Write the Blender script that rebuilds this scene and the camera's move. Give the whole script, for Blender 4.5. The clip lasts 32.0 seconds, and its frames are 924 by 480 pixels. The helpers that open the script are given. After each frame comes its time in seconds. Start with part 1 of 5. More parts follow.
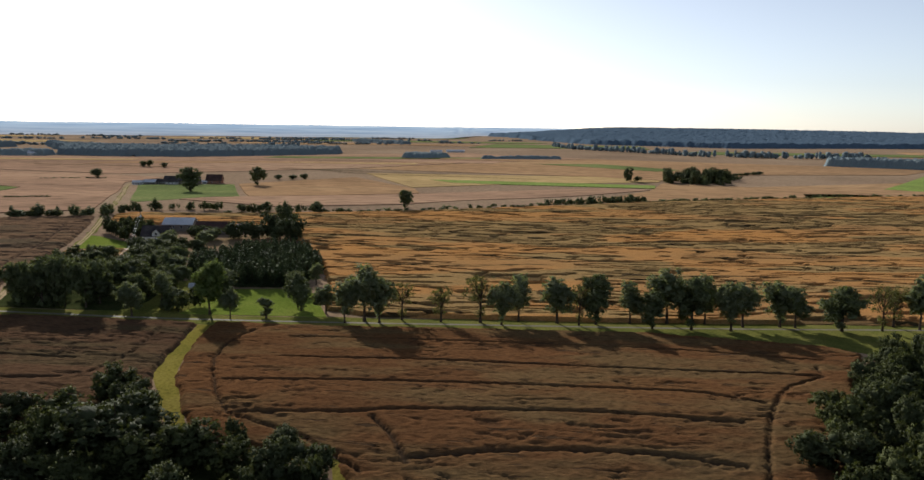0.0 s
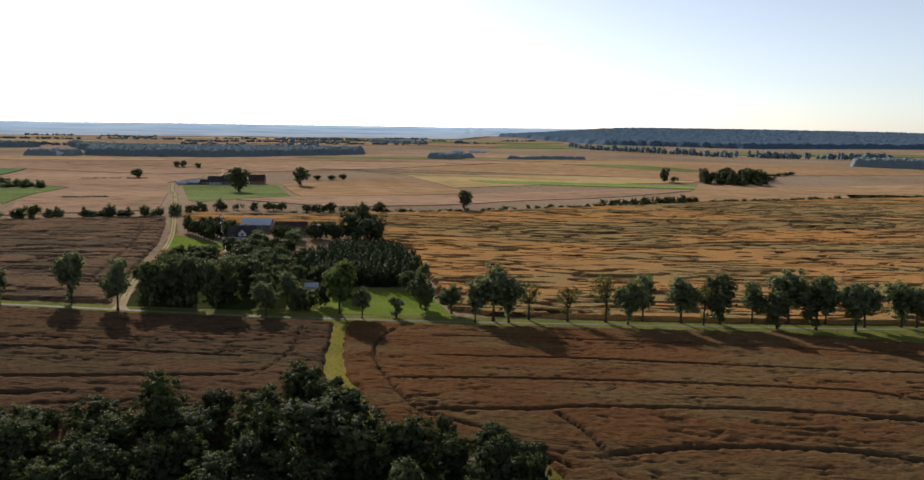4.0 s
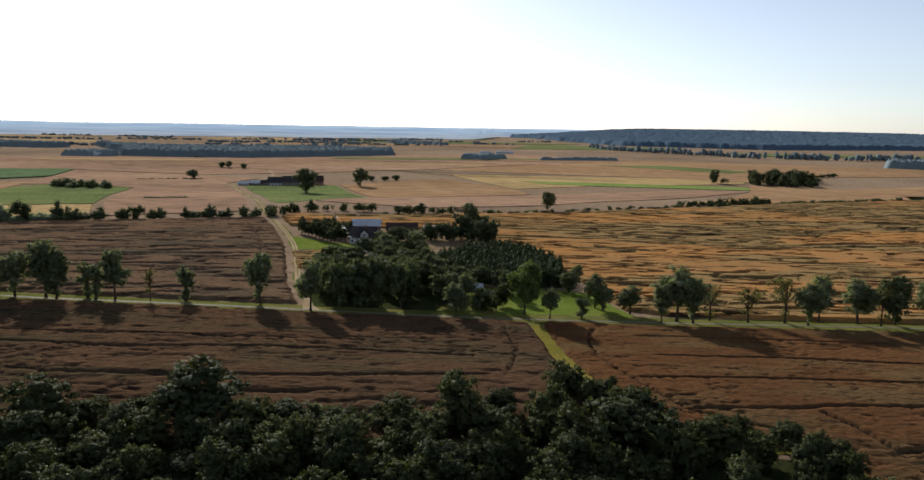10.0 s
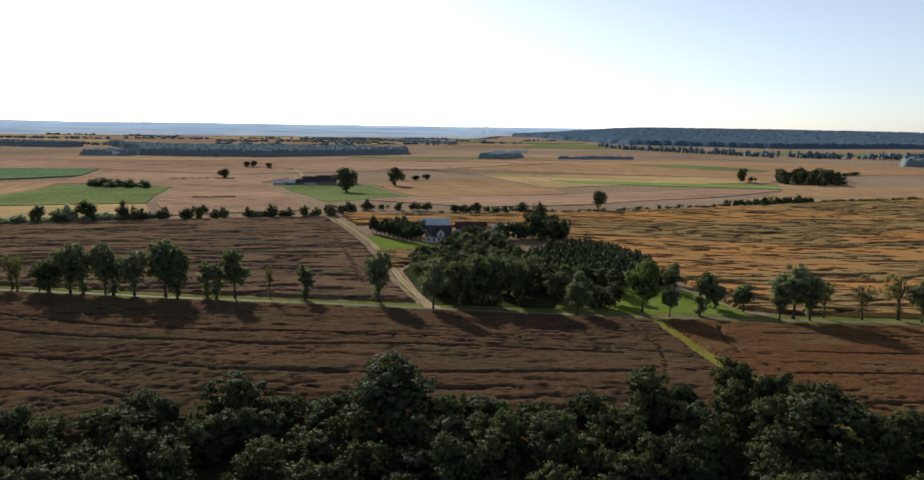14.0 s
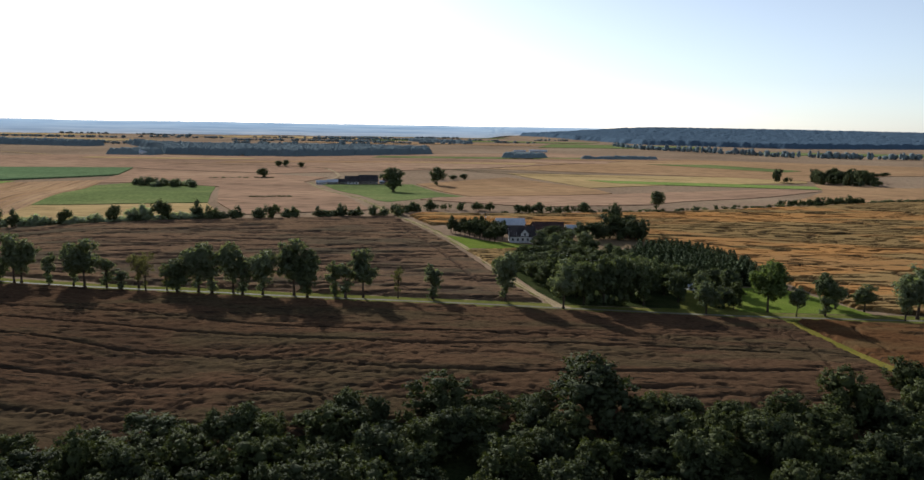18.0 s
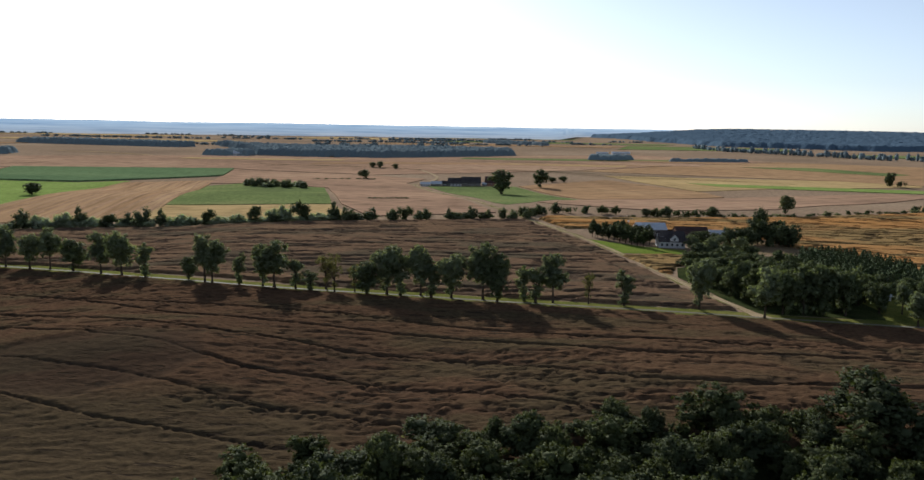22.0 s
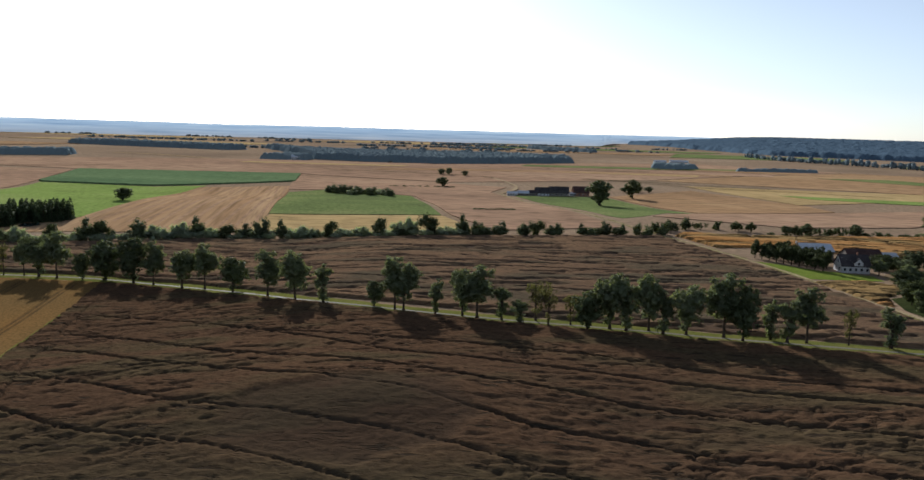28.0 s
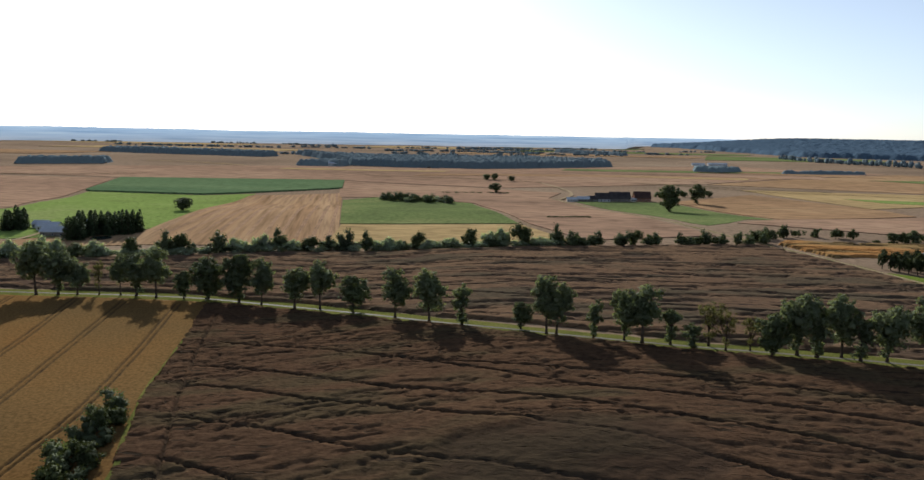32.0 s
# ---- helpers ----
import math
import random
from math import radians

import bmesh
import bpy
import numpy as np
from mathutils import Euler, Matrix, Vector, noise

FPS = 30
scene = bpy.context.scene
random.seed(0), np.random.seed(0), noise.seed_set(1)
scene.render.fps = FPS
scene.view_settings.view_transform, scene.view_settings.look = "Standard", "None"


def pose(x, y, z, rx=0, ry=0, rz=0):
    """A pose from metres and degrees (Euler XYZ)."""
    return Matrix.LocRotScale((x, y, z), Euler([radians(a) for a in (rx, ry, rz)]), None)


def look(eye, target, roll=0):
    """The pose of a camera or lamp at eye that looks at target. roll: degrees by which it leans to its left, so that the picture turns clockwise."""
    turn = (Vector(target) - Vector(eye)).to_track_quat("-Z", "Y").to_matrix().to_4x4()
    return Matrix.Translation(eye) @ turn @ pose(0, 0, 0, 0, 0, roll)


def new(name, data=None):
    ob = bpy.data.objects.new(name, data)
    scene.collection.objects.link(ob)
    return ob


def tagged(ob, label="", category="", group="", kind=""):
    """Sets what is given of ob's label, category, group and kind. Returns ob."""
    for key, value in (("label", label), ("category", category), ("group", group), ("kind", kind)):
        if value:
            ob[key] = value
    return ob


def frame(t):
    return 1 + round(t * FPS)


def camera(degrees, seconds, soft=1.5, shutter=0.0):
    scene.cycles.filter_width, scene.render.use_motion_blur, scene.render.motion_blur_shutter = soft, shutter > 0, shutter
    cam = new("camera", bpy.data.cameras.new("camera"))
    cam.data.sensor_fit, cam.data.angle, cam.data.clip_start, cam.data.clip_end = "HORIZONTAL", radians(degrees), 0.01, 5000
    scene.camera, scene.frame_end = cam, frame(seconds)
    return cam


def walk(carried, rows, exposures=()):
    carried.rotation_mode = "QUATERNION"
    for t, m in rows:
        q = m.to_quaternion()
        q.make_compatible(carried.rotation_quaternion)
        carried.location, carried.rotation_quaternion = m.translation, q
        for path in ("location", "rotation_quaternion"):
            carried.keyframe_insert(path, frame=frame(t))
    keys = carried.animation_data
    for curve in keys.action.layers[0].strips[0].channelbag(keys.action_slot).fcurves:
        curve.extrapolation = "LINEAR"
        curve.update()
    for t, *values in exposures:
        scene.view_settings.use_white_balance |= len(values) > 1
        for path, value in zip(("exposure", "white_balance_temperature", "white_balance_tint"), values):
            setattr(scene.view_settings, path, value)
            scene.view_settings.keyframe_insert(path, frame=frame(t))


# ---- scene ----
cam = camera(61.9, 32.0)
EXPOSURE = 0.2
METRES, EYE, TILT, LEAN, TURN = 355.0, 60.0, -8.4, -0.85, 0.0
ROWS = [
    (0.0, 0.0, 0.0, 0.0, 0.0, 0.0, -0.0),
    (0.5, -0.0141, -0.0008, -0.0, -0.0, -0.0, 0.03),
    (1.0, -0.0293, -0.0017, -0.0, 0.03, -0.01, 0.02),
    (1.5, -0.0435, -0.0025, -0.0, 0.07, -0.01, 0.01),
    (2.0, -0.0576, -0.0035, -0.0003, 0.1, 0.0, 0.03),
    (2.5, -0.0728, -0.0045, -0.0002, 0.08, -0.01, 0.03),
    (3.0, -0.0869, -0.0053, -0.0, 0.14, -0.0, 0.03),
    (3.5, -0.1019, -0.0063, 0.0, 0.19, 0.01, -0.01),
    (5.5, -0.1587, -0.0103, 0.0009, 0.29, 0.04, -0.14),
    (6.0, -0.1735, -0.0115, 0.001, 0.34, 0.05, -0.17),
    (6.5, -0.1875, -0.0124, 0.0011, 0.32, 0.05, -0.18),
    (7.0, -0.2016, -0.0133, 0.0012, 0.3, 0.05, -0.2),
    (7.5, -0.2168, -0.0145, 0.0012, 0.25, 0.06, -0.2),
    (8.0, -0.2309, -0.0152, 0.0012, 0.24, 0.06, -0.19),
    (8.5, -0.2462, -0.0161, 0.001, 0.23, 0.06, -0.18),
    (9.0, -0.2604, -0.0169, 0.001, 0.23, 0.06, -0.15),
    (9.5, -0.2747, -0.0178, 0.0009, 0.25, 0.06, -0.14),
    (10.0, -0.2902, -0.0186, 0.001, 0.24, 0.05, -0.14),
    (10.5, -0.3046, -0.0195, 0.001, 0.28, 0.05, -0.14),
    (11.0, -0.3198, -0.0202, 0.001, 0.24, 0.04, -0.12),
    (11.5, -0.3341, -0.0208, 0.0008, 0.22, 0.04, -0.1),
    (12.0, -0.3484, -0.0216, 0.0007, 0.19, 0.03, -0.09),
    (12.5, -0.364, -0.0226, 0.0008, 0.11, 0.01, -0.06),
    (13.0, -0.3785, -0.0233, 0.0008, -0.01, -0.0, -0.04),
    (13.5, -0.3939, -0.0241, 0.0006, -0.11, -0.01, -0.02),
    (14.0, -0.4081, -0.0247, 0.0006, -0.12, -0.02, -0.02),
    (14.5, -0.4224, -0.0257, 0.0006, -0.08, -0.03, -0.05),
    (16.5, -0.4825, -0.0286, 0.0008, -0.22, -0.06, -0.05),
    (17.0, -0.4987, -0.0295, 0.001, -0.15, -0.06, -0.09),
    (17.5, -0.5138, -0.0303, 0.0011, -0.13, -0.06, -0.11),
    (18.0, -0.53, -0.0313, 0.0013, -0.06, -0.07, -0.15),
    (18.5, -0.546, -0.0321, 0.0013, -0.16, -0.07, -0.14),
    (19.0, -0.5612, -0.033, 0.0014, -0.29, -0.07, -0.12),
    (19.5, -0.5774, -0.0338, 0.0014, -0.36, -0.06, -0.11),
    (20.0, -0.5936, -0.0347, 0.0014, -0.18, -0.06, -0.16),
    (20.5, -0.6089, -0.035, 0.0015, 2.01, -0.09, -0.47),
    (21.0, -0.6243, -0.0339, 0.002, 3.18, -0.08, -0.62),
    (21.5, -0.6396, -0.0317, 0.0026, 3.86, -0.04, -0.72),
    (22.0, -0.6558, -0.0285, 0.0036, 4.43, -0.01, -0.82),
    (22.5, -0.672, -0.0244, 0.0049, 4.8, 0.03, -0.94),
    (23.0, -0.6873, -0.02, 0.0063, 5.11, 0.07, -1.08),
    (23.5, -0.7038, -0.0147, 0.008, 5.27, 0.11, -1.21),
    (24.0, -0.7194, -0.0095, 0.0094, 5.36, 0.14, -1.34),
    (24.5, -0.7359, -0.0037, 0.0107, 5.45, 0.16, -1.47),
    (25.0, -0.7524, 0.0024, 0.0119, 5.45, 0.17, -1.58),
    (25.5, -0.768, 0.0083, 0.013, 5.51, 0.19, -1.64),
    (27.5, -0.8319, 0.033, 0.0182, 5.94, 0.25, -1.71),
    (28.0, -0.8474, 0.0393, 0.0194, 6.1, 0.28, -1.72),
    (28.5, -0.864, 0.0458, 0.0205, 6.2, 0.32, -1.68),
    (29.0, -0.8794, 0.0518, 0.0214, 6.28, 0.36, -1.6),
    (29.5, -0.8959, 0.0583, 0.0224, 6.41, 0.4, -1.53),
    (30.0, -0.9124, 0.0648, 0.0236, 6.59, 0.43, -1.48),
    (30.5, -0.9279, 0.0708, 0.0245, 6.76, 0.46, -1.43),
    (31.0, -0.9444, 0.0771, 0.0255, 6.91, 0.5, -1.38),
    (31.5, -0.9598, 0.083, 0.0266, 7.06, 0.53, -1.35),
    (32.0, -0.9763, 0.0895, 0.0277, 7.18, 0.55, -1.32),
]
walk(cam, [(t, pose(0, 0, EYE, TILT, LEAN, TURN) @ pose(METRES * x, METRES * y, METRES * z, 90 + pitch, roll, yaw)) for t, x, y, z, yaw, pitch, roll in ROWS],
     exposures=[(0.0, EXPOSURE, 6350, 12), (12.0, EXPOSURE, 6150, 11), (22.0, EXPOSURE, 5950, 9.5), (32.0, EXPOSURE, 5950, 9.5)])

# ---- world and sun ----
SUN_ELEV, SUN_AZ = radians(22.5), radians(-23.5)   # azimuth clockwise from +y
world = bpy.data.worlds.new("world")
scene.world = world
world.use_nodes = True
wn = world.node_tree
sky = wn.nodes.new("ShaderNodeTexSky")
sky.sky_type, sky.sun_disc = "NISHITA", False
sky.sun_elevation, sky.sun_rotation = SUN_ELEV, SUN_AZ
sky.altitude, sky.air_density, sky.dust_density, sky.ozone_density = 150, 0.75, 0.5, 1.3
wn.nodes["Background"].inputs["Strength"].default_value = 0.106
haze = wn.nodes.new("ShaderNodeHueSaturation")   # milky summer haze
haze.inputs["Saturation"].default_value = 0.6
wn.links.new(sky.outputs["Color"], haze.inputs["Color"])
wn.links.new(haze.outputs["Color"], wn.nodes["Background"].inputs["Color"])
sun_data = bpy.data.lights.new("sun", "SUN")
sun_data.energy, sun_data.angle, sun_data.color = 5.0, radians(0.6), (1.0, 0.94, 0.88)
sun = new("sun", sun_data)
sun.matrix_basis = look((0, 0, 300), (-math.sin(SUN_AZ) * 100, -math.cos(SUN_AZ) * 100, 300 - math.tan(SUN_ELEV) * 100))

# ---- the lie of the land ----


def sm(a, b, v):
    t = np.clip((v - a) / (b - a), 0, 1)
    return t * t * (3 - 2 * t)


def terrain(x, y):
    x, y = np.asarray(x, float), np.asarray(y, float)
    near = 1 - sm(380, 620, y)
    z = -6.0 * sm(-240, 120, x) * near - 5.5 * sm(-350, -470, x) * near
    # the valley side: a steep brow in the west, a swale, then the long fall to the wood
    brow = 1 - sm(-300, -235, x)
    z = z - (7.0 + brow) * (1 - sm(105 + 7 * brow, 182 + 14 * brow, y))
    z = z - 3.2 * np.exp(-((x + 258) / 38) ** 2 - ((y - 178) / 30) ** 2)
    z = z + 1.9 * np.exp(-((x + 337) / 22) ** 2 - ((y - 182) / 14) ** 2)
    z = z - 4.5 * sm(600, 740, y) * (1 - sm(900, 1300, y))
    z = z - 4.0 * sm(-400, -640, x) * sm(450, 650, y) * (1 - sm(900, 1500, y))
    z = z + 46.0 * sm(2700, 4400, y) * sm(0, 900, x - 0.04 * (y - 2700))
    return z + 3.0 * sm(1400, 2000, y)


def ground_z(x, y):
    return float(terrain(x, y))


TABLE = np.random.RandomState(7).rand(256, 256)


def vnoise(x, y, k=0):
    """Smooth lattice noise, 0 to 1."""
    x, y = np.asarray(x, float) + 37.7 * k, np.asarray(y, float) + 91.3 * k
    i, j = np.floor(x).astype(int), np.floor(y).astype(int)
    u, v = x - i, y - j
    u, v = u * u * (3 - 2 * u), v * v * (3 - 2 * v)
    i0, i1, j0, j1 = i & 255, (i + 1) & 255, j & 255, (j + 1) & 255
    a = TABLE[i0, j0] * (1 - u) + TABLE[i1, j0] * u
    b = TABLE[i0, j1] * (1 - u) + TABLE[i1, j1] * u
    return a * (1 - v) + b * v


def fbm(x, y, k=0, octaves=3):
    total, amp, norm = 0, 1.0, 0
    for o in range(octaves):
        total = total + amp * vnoise(x * 2 ** o, y * 2 ** o, k + 3 * o)
        norm += amp
        amp *= 0.5
    return total / norm


def signed_inside(px, py, poly):
    """Distance to the outline of a polygon, positive inside."""
    best = np.full(px.shape, 1e9)
    inside = np.zeros(px.shape, bool)
    n = len(poly)
    for a in range(n):
        (x0, y0), (x1, y1) = poly[a], poly[(a + 1) % n]
        best = np.minimum(best, seg_dist(px, py, x0, y0, x1, y1))
        if y0 != y1:
            cross = ((y0 > py) != (y1 > py)) & (px < (x1 - x0) * (py - y0) / (y1 - y0) + x0)
            inside ^= cross
    return np.where(inside, best, -best)


def seg_dist(px, py, x0, y0, x1, y1):
    ex, ey = x1 - x0, y1 - y0
    t = np.clip(((px - x0) * ex + (py - y0) * ey) / (ex * ex + ey * ey + 1e-9), 0, 1)
    return np.hypot(px - x0 - t * ex, py - y0 - t * ey)


def spline(points, step):
    """A smooth line through points, resampled."""
    p = np.array(points, float)
    p = np.vstack([2 * p[0] - p[1], p, 2 * p[-1] - p[-2]])
    out = []
    for a in range(1, len(p) - 2):
        n = max(1, int(np.hypot(*(p[a + 1] - p[a])) / step))
        for t in np.arange(n) / n:
            out.append(0.5 * (2 * p[a] + (p[a + 1] - p[a - 1]) * t + (2 * p[a - 1] - 5 * p[a] + 4 * p[a + 1] - p[a + 2]) * t ** 2
                              + (3 * p[a] - p[a - 1] - 3 * p[a + 1] + p[a + 2]) * t ** 3))
    out.append(p[-2])
    return np.array(out)


# ---- materials ----


def material(name, rough=0.9, spec=0.15):
    m = bpy.data.materials.new(name)
    m.use_nodes = True
    b = m.node_tree.nodes["Principled BSDF"]
    b.inputs["Roughness"].default_value = rough
    b.inputs["Specular IOR Level"].default_value = spec
    return m, m.node_tree, b


def node(nt, kind, **sockets):
    n = nt.nodes.new(kind)
    for key, value in sockets.items():
        n.inputs[key.replace("_", " ")].default_value = value
    return n


def noise_node(nt, scale, detail=4.0, stretch=None, local=False, rough=0.55, turn=0.0):
    geo = nt.nodes.new("ShaderNodeTexCoord") if local else nt.nodes.new("ShaderNodeNewGeometry")
    src = geo.outputs["Object"] if local else geo.outputs["Position"]
    n = node(nt, "ShaderNodeTexNoise", Scale=scale, Detail=detail, Roughness=rough)
    if stretch:
        mp = nt.nodes.new("ShaderNodeMapping")
        mp.inputs["Scale"].default_value = stretch
        if turn:
            spin = nt.nodes.new("ShaderNodeVectorRotate")
            spin.rotation_type = "Z_AXIS"
            spin.inputs["Angle"].default_value = radians(turn)
            nt.links.new(src, spin.inputs["Vector"])
            src = spin.outputs["Vector"]
        nt.links.new(src, mp.inputs["Vector"])
        src = mp.outputs["Vector"]
    nt.links.new(src, n.inputs["Vector"])
    return n


def ramp(nt, fac, stops):
    r = nt.nodes.new("ShaderNodeValToRGB")
    while len(r.color_ramp.elements) < len(stops):
        r.color_ramp.elements.new(0.5)
    for e, (p, c) in zip(r.color_ramp.elements, stops):
        e.position, e.color = p, (*c, 1)
    nt.links.new(fac, r.inputs["Fac"])
    return r.outputs["Color"]


def mixed(nt, fac, a, b, mode="MIX"):
    m = nt.nodes.new("ShaderNodeMix")
    m.data_type, m.blend_type = "RGBA", mode
    for sock, v in ((m.inputs[0], fac), (m.inputs[6], a), (m.inputs[7], b)):
        if isinstance(v, (int, float)):
            sock.default_value = v
        elif isinstance(v, tuple):
            sock.default_value = (*v, 1)
        else:
            nt.links.new(v, sock)
    return m.outputs[2]


def bumped(nt, bsdf, height, strength, distance):
    b = node(nt, "ShaderNodeBump", Strength=strength, Distance=distance)
    nt.links.new(height, b.inputs["Height"])
    nt.links.new(b.outputs["Normal"], bsdf.inputs["Normal"])


def surface(name, a, b, c, big=0.02, small=0.8, stretch=None, rough=0.92, bump=0.6, dist=0.15, lodged=None, local=False, spec=0.0, patched=None, turn=0.0, streaks=None):
    """Earth, crop or render: three tones mixed at two scales, with relief."""
    m, nt, bsdf = material(name, rough, spec)
    n1 = noise_node(nt, big, 5.0, stretch, local, turn=turn)
    n2 = noise_node(nt, small, 5.0, stretch, local, 0.65, turn)
    col = ramp(nt, n1.outputs["Fac"], ((0.33, a), (0.5, b), (0.68, c)))
    dark = ramp(nt, n2.outputs["Fac"], ((0.3, (0.55, 0.55, 0.55)), (0.55, (1, 1, 1)), (0.75, (1.25, 1.22, 1.15))))
    col = mixed(nt, 1.0, col, dark, "MULTIPLY")
    if patched:
        at = nt.nodes.new("ShaderNodeAttribute")
        at.attribute_name = "patch"
        col = mixed(nt, at.outputs["Fac"], col, mixed(nt, 1.0, patched, dark, "MULTIPLY"))
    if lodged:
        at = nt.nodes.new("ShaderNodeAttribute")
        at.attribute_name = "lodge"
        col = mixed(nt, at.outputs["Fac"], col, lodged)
    relief = n2.outputs["Fac"]
    if streaks:
        # long, thin, broken creases where the stalks lie over, their shade painted dark
        scale, stretch2, folds, half, shade_tone, cover = streaks
        n3 = noise_node(nt, scale, 3.0, stretch2, rough=0.6)
        n4 = noise_node(nt, scale * 1.7, 2.0, stretch2)
        fold = node(nt, "ShaderNodeMath")
        fold.operation, fold.inputs[1].default_value = "PINGPONG", 0.5 / folds
        nt.links.new(n3.outputs["Fac"], fold.inputs[0])
        thin = ramp(nt, fold.outputs[0], ((half * 0.75 / folds, (1, 1, 1)), (half * 1.05 / folds, (0, 0, 0))))
        part_of = ramp(nt, n4.outputs["Fac"], ((cover, (0, 0, 0)), (cover + 0.025, (1, 1, 1))))
        line = mixed(nt, 1.0, thin, part_of, "MULTIPLY")
        col = mixed(nt, line, col, shade_tone)
        less = node(nt, "ShaderNodeMath")
        less.operation = "SUBTRACT"
        nt.links.new(n2.outputs["Fac"], less.inputs[0])
        nt.links.new(line, less.inputs[1])
        relief = less.outputs[0]
    nt.links.new(col, bsdf.inputs["Base Color"])
    if bump:
        bumped(nt, bsdf, relief, bump, dist)
    return m


def leaf_material(name, a, b, through_light=0.35, relief=0.5, spec=0.04):
    m, nt, bsdf = material(name, 0.75, spec)
    info = nt.nodes.new("ShaderNodeObjectInfo")
    n = noise_node(nt, 0.35, 3.0)
    add = nt.nodes.new("ShaderNodeMath")
    add.operation = "ADD"
    half = nt.nodes.new("ShaderNodeMath")
    half.operation, half.inputs[1].default_value = "MULTIPLY", 0.5
    nt.links.new(info.outputs["Random"], half.inputs[0])
    nt.links.new(half.outputs[0], add.inputs[0])
    h2 = nt.nodes.new("ShaderNodeMath")
    h2.operation, h2.inputs[1].default_value = "MULTIPLY", 0.55
    nt.links.new(n.outputs["Fac"], h2.inputs[0])
    nt.links.new(h2.outputs[0], add.inputs[1])
    geo = nt.nodes.new("ShaderNodeNewGeometry")
    col = ramp(nt, add.outputs[0], ((0.2, a), (0.85, b)))
    isl = ramp(nt, geo.outputs["Random Per Island"], ((0.0, (0.88, 0.88, 0.88)), (1.0, (1.12, 1.12, 1.08))))
    col = mixed(nt, 1.0, col, isl, "MULTIPLY")
    nt.links.new(col, bsdf.inputs["Base Color"])
    fine = noise_node(nt, 4.5, 3.0, rough=0.75)
    bumped(nt, bsdf, fine.outputs["Fac"], relief, 0.3)
    tr = nt.nodes.new("ShaderNodeBsdfTranslucent")
    warm = mixed(nt, 1.0, col, (1.5, 1.6, 0.7), "MULTIPLY")
    nt.links.new(warm, tr.inputs["Color"])
    mx = nt.nodes.new("ShaderNodeMixShader")
    mx.inputs["Fac"].default_value = through_light
    nt.links.new(bsdf.outputs[0], mx.inputs[1])
    nt.links.new(tr.outputs[0], mx.inputs[2])
    nt.links.new(mx.outputs[0], nt.nodes["Material Output"].inputs["Surface"])
    return m


M_GROUND = surface("meadow_soil", (0.22, 0.158, 0.104), (0.28, 0.198, 0.127), (0.33, 0.245, 0.16), 0.004, 0.25)
# lodged and streak tones: track soil, plus stalk shade put into the colour
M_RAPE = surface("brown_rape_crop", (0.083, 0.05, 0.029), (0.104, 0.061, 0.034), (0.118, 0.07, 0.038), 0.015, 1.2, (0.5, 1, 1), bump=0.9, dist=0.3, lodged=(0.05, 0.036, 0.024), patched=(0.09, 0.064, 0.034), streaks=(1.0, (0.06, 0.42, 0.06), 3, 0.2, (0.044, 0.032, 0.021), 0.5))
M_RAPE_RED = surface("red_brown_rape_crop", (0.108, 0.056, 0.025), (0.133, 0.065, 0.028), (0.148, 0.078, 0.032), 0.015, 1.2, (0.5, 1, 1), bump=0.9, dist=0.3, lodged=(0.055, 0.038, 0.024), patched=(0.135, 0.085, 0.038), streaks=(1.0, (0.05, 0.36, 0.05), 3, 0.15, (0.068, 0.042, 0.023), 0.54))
# this crop and the far tan, brown and maize are paled for haze
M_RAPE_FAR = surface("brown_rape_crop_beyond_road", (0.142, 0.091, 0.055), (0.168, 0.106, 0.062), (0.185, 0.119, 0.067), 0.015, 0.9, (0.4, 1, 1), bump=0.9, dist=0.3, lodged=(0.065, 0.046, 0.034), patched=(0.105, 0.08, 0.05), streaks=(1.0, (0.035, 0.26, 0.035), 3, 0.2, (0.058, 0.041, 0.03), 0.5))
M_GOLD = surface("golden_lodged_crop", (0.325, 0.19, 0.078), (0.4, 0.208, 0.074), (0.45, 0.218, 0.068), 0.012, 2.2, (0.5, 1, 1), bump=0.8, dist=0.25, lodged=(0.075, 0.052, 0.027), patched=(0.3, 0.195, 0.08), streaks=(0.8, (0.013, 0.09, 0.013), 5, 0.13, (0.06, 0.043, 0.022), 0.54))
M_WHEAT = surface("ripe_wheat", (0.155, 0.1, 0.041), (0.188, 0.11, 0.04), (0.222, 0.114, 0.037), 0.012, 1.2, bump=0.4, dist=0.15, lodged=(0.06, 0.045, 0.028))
M_STUBBLE = surface("straw_stubble", (0.305, 0.187, 0.098), (0.37, 0.234, 0.124), (0.425, 0.282, 0.155), 0.055, 0.3, (1, 0.03, 1), turn=-15.7)
M_TAN = surface("tan_crop", (0.285, 0.18, 0.098), (0.35, 0.218, 0.114), (0.41, 0.268, 0.142), 0.006, 0.12, (0.4, 1, 1))
M_BROWN = surface("dry_brown_crop", (0.272, 0.176, 0.114), (0.345, 0.22, 0.138), (0.41, 0.27, 0.167), 0.006, 0.12, (0.4, 1, 1))
M_YELLOW = surface("pale_ripe_barley", (0.3685, 0.2625, 0.1229), (0.4368, 0.3066, 0.1397), (0.4778, 0.3507, 0.1638), 0.01, 0.2, (0.3, 1, 1))
M_GREEN = surface("green_meadow", (0.18, 0.225, 0.066), (0.215, 0.29, 0.074), (0.26, 0.3, 0.1), 0.012, 0.3)
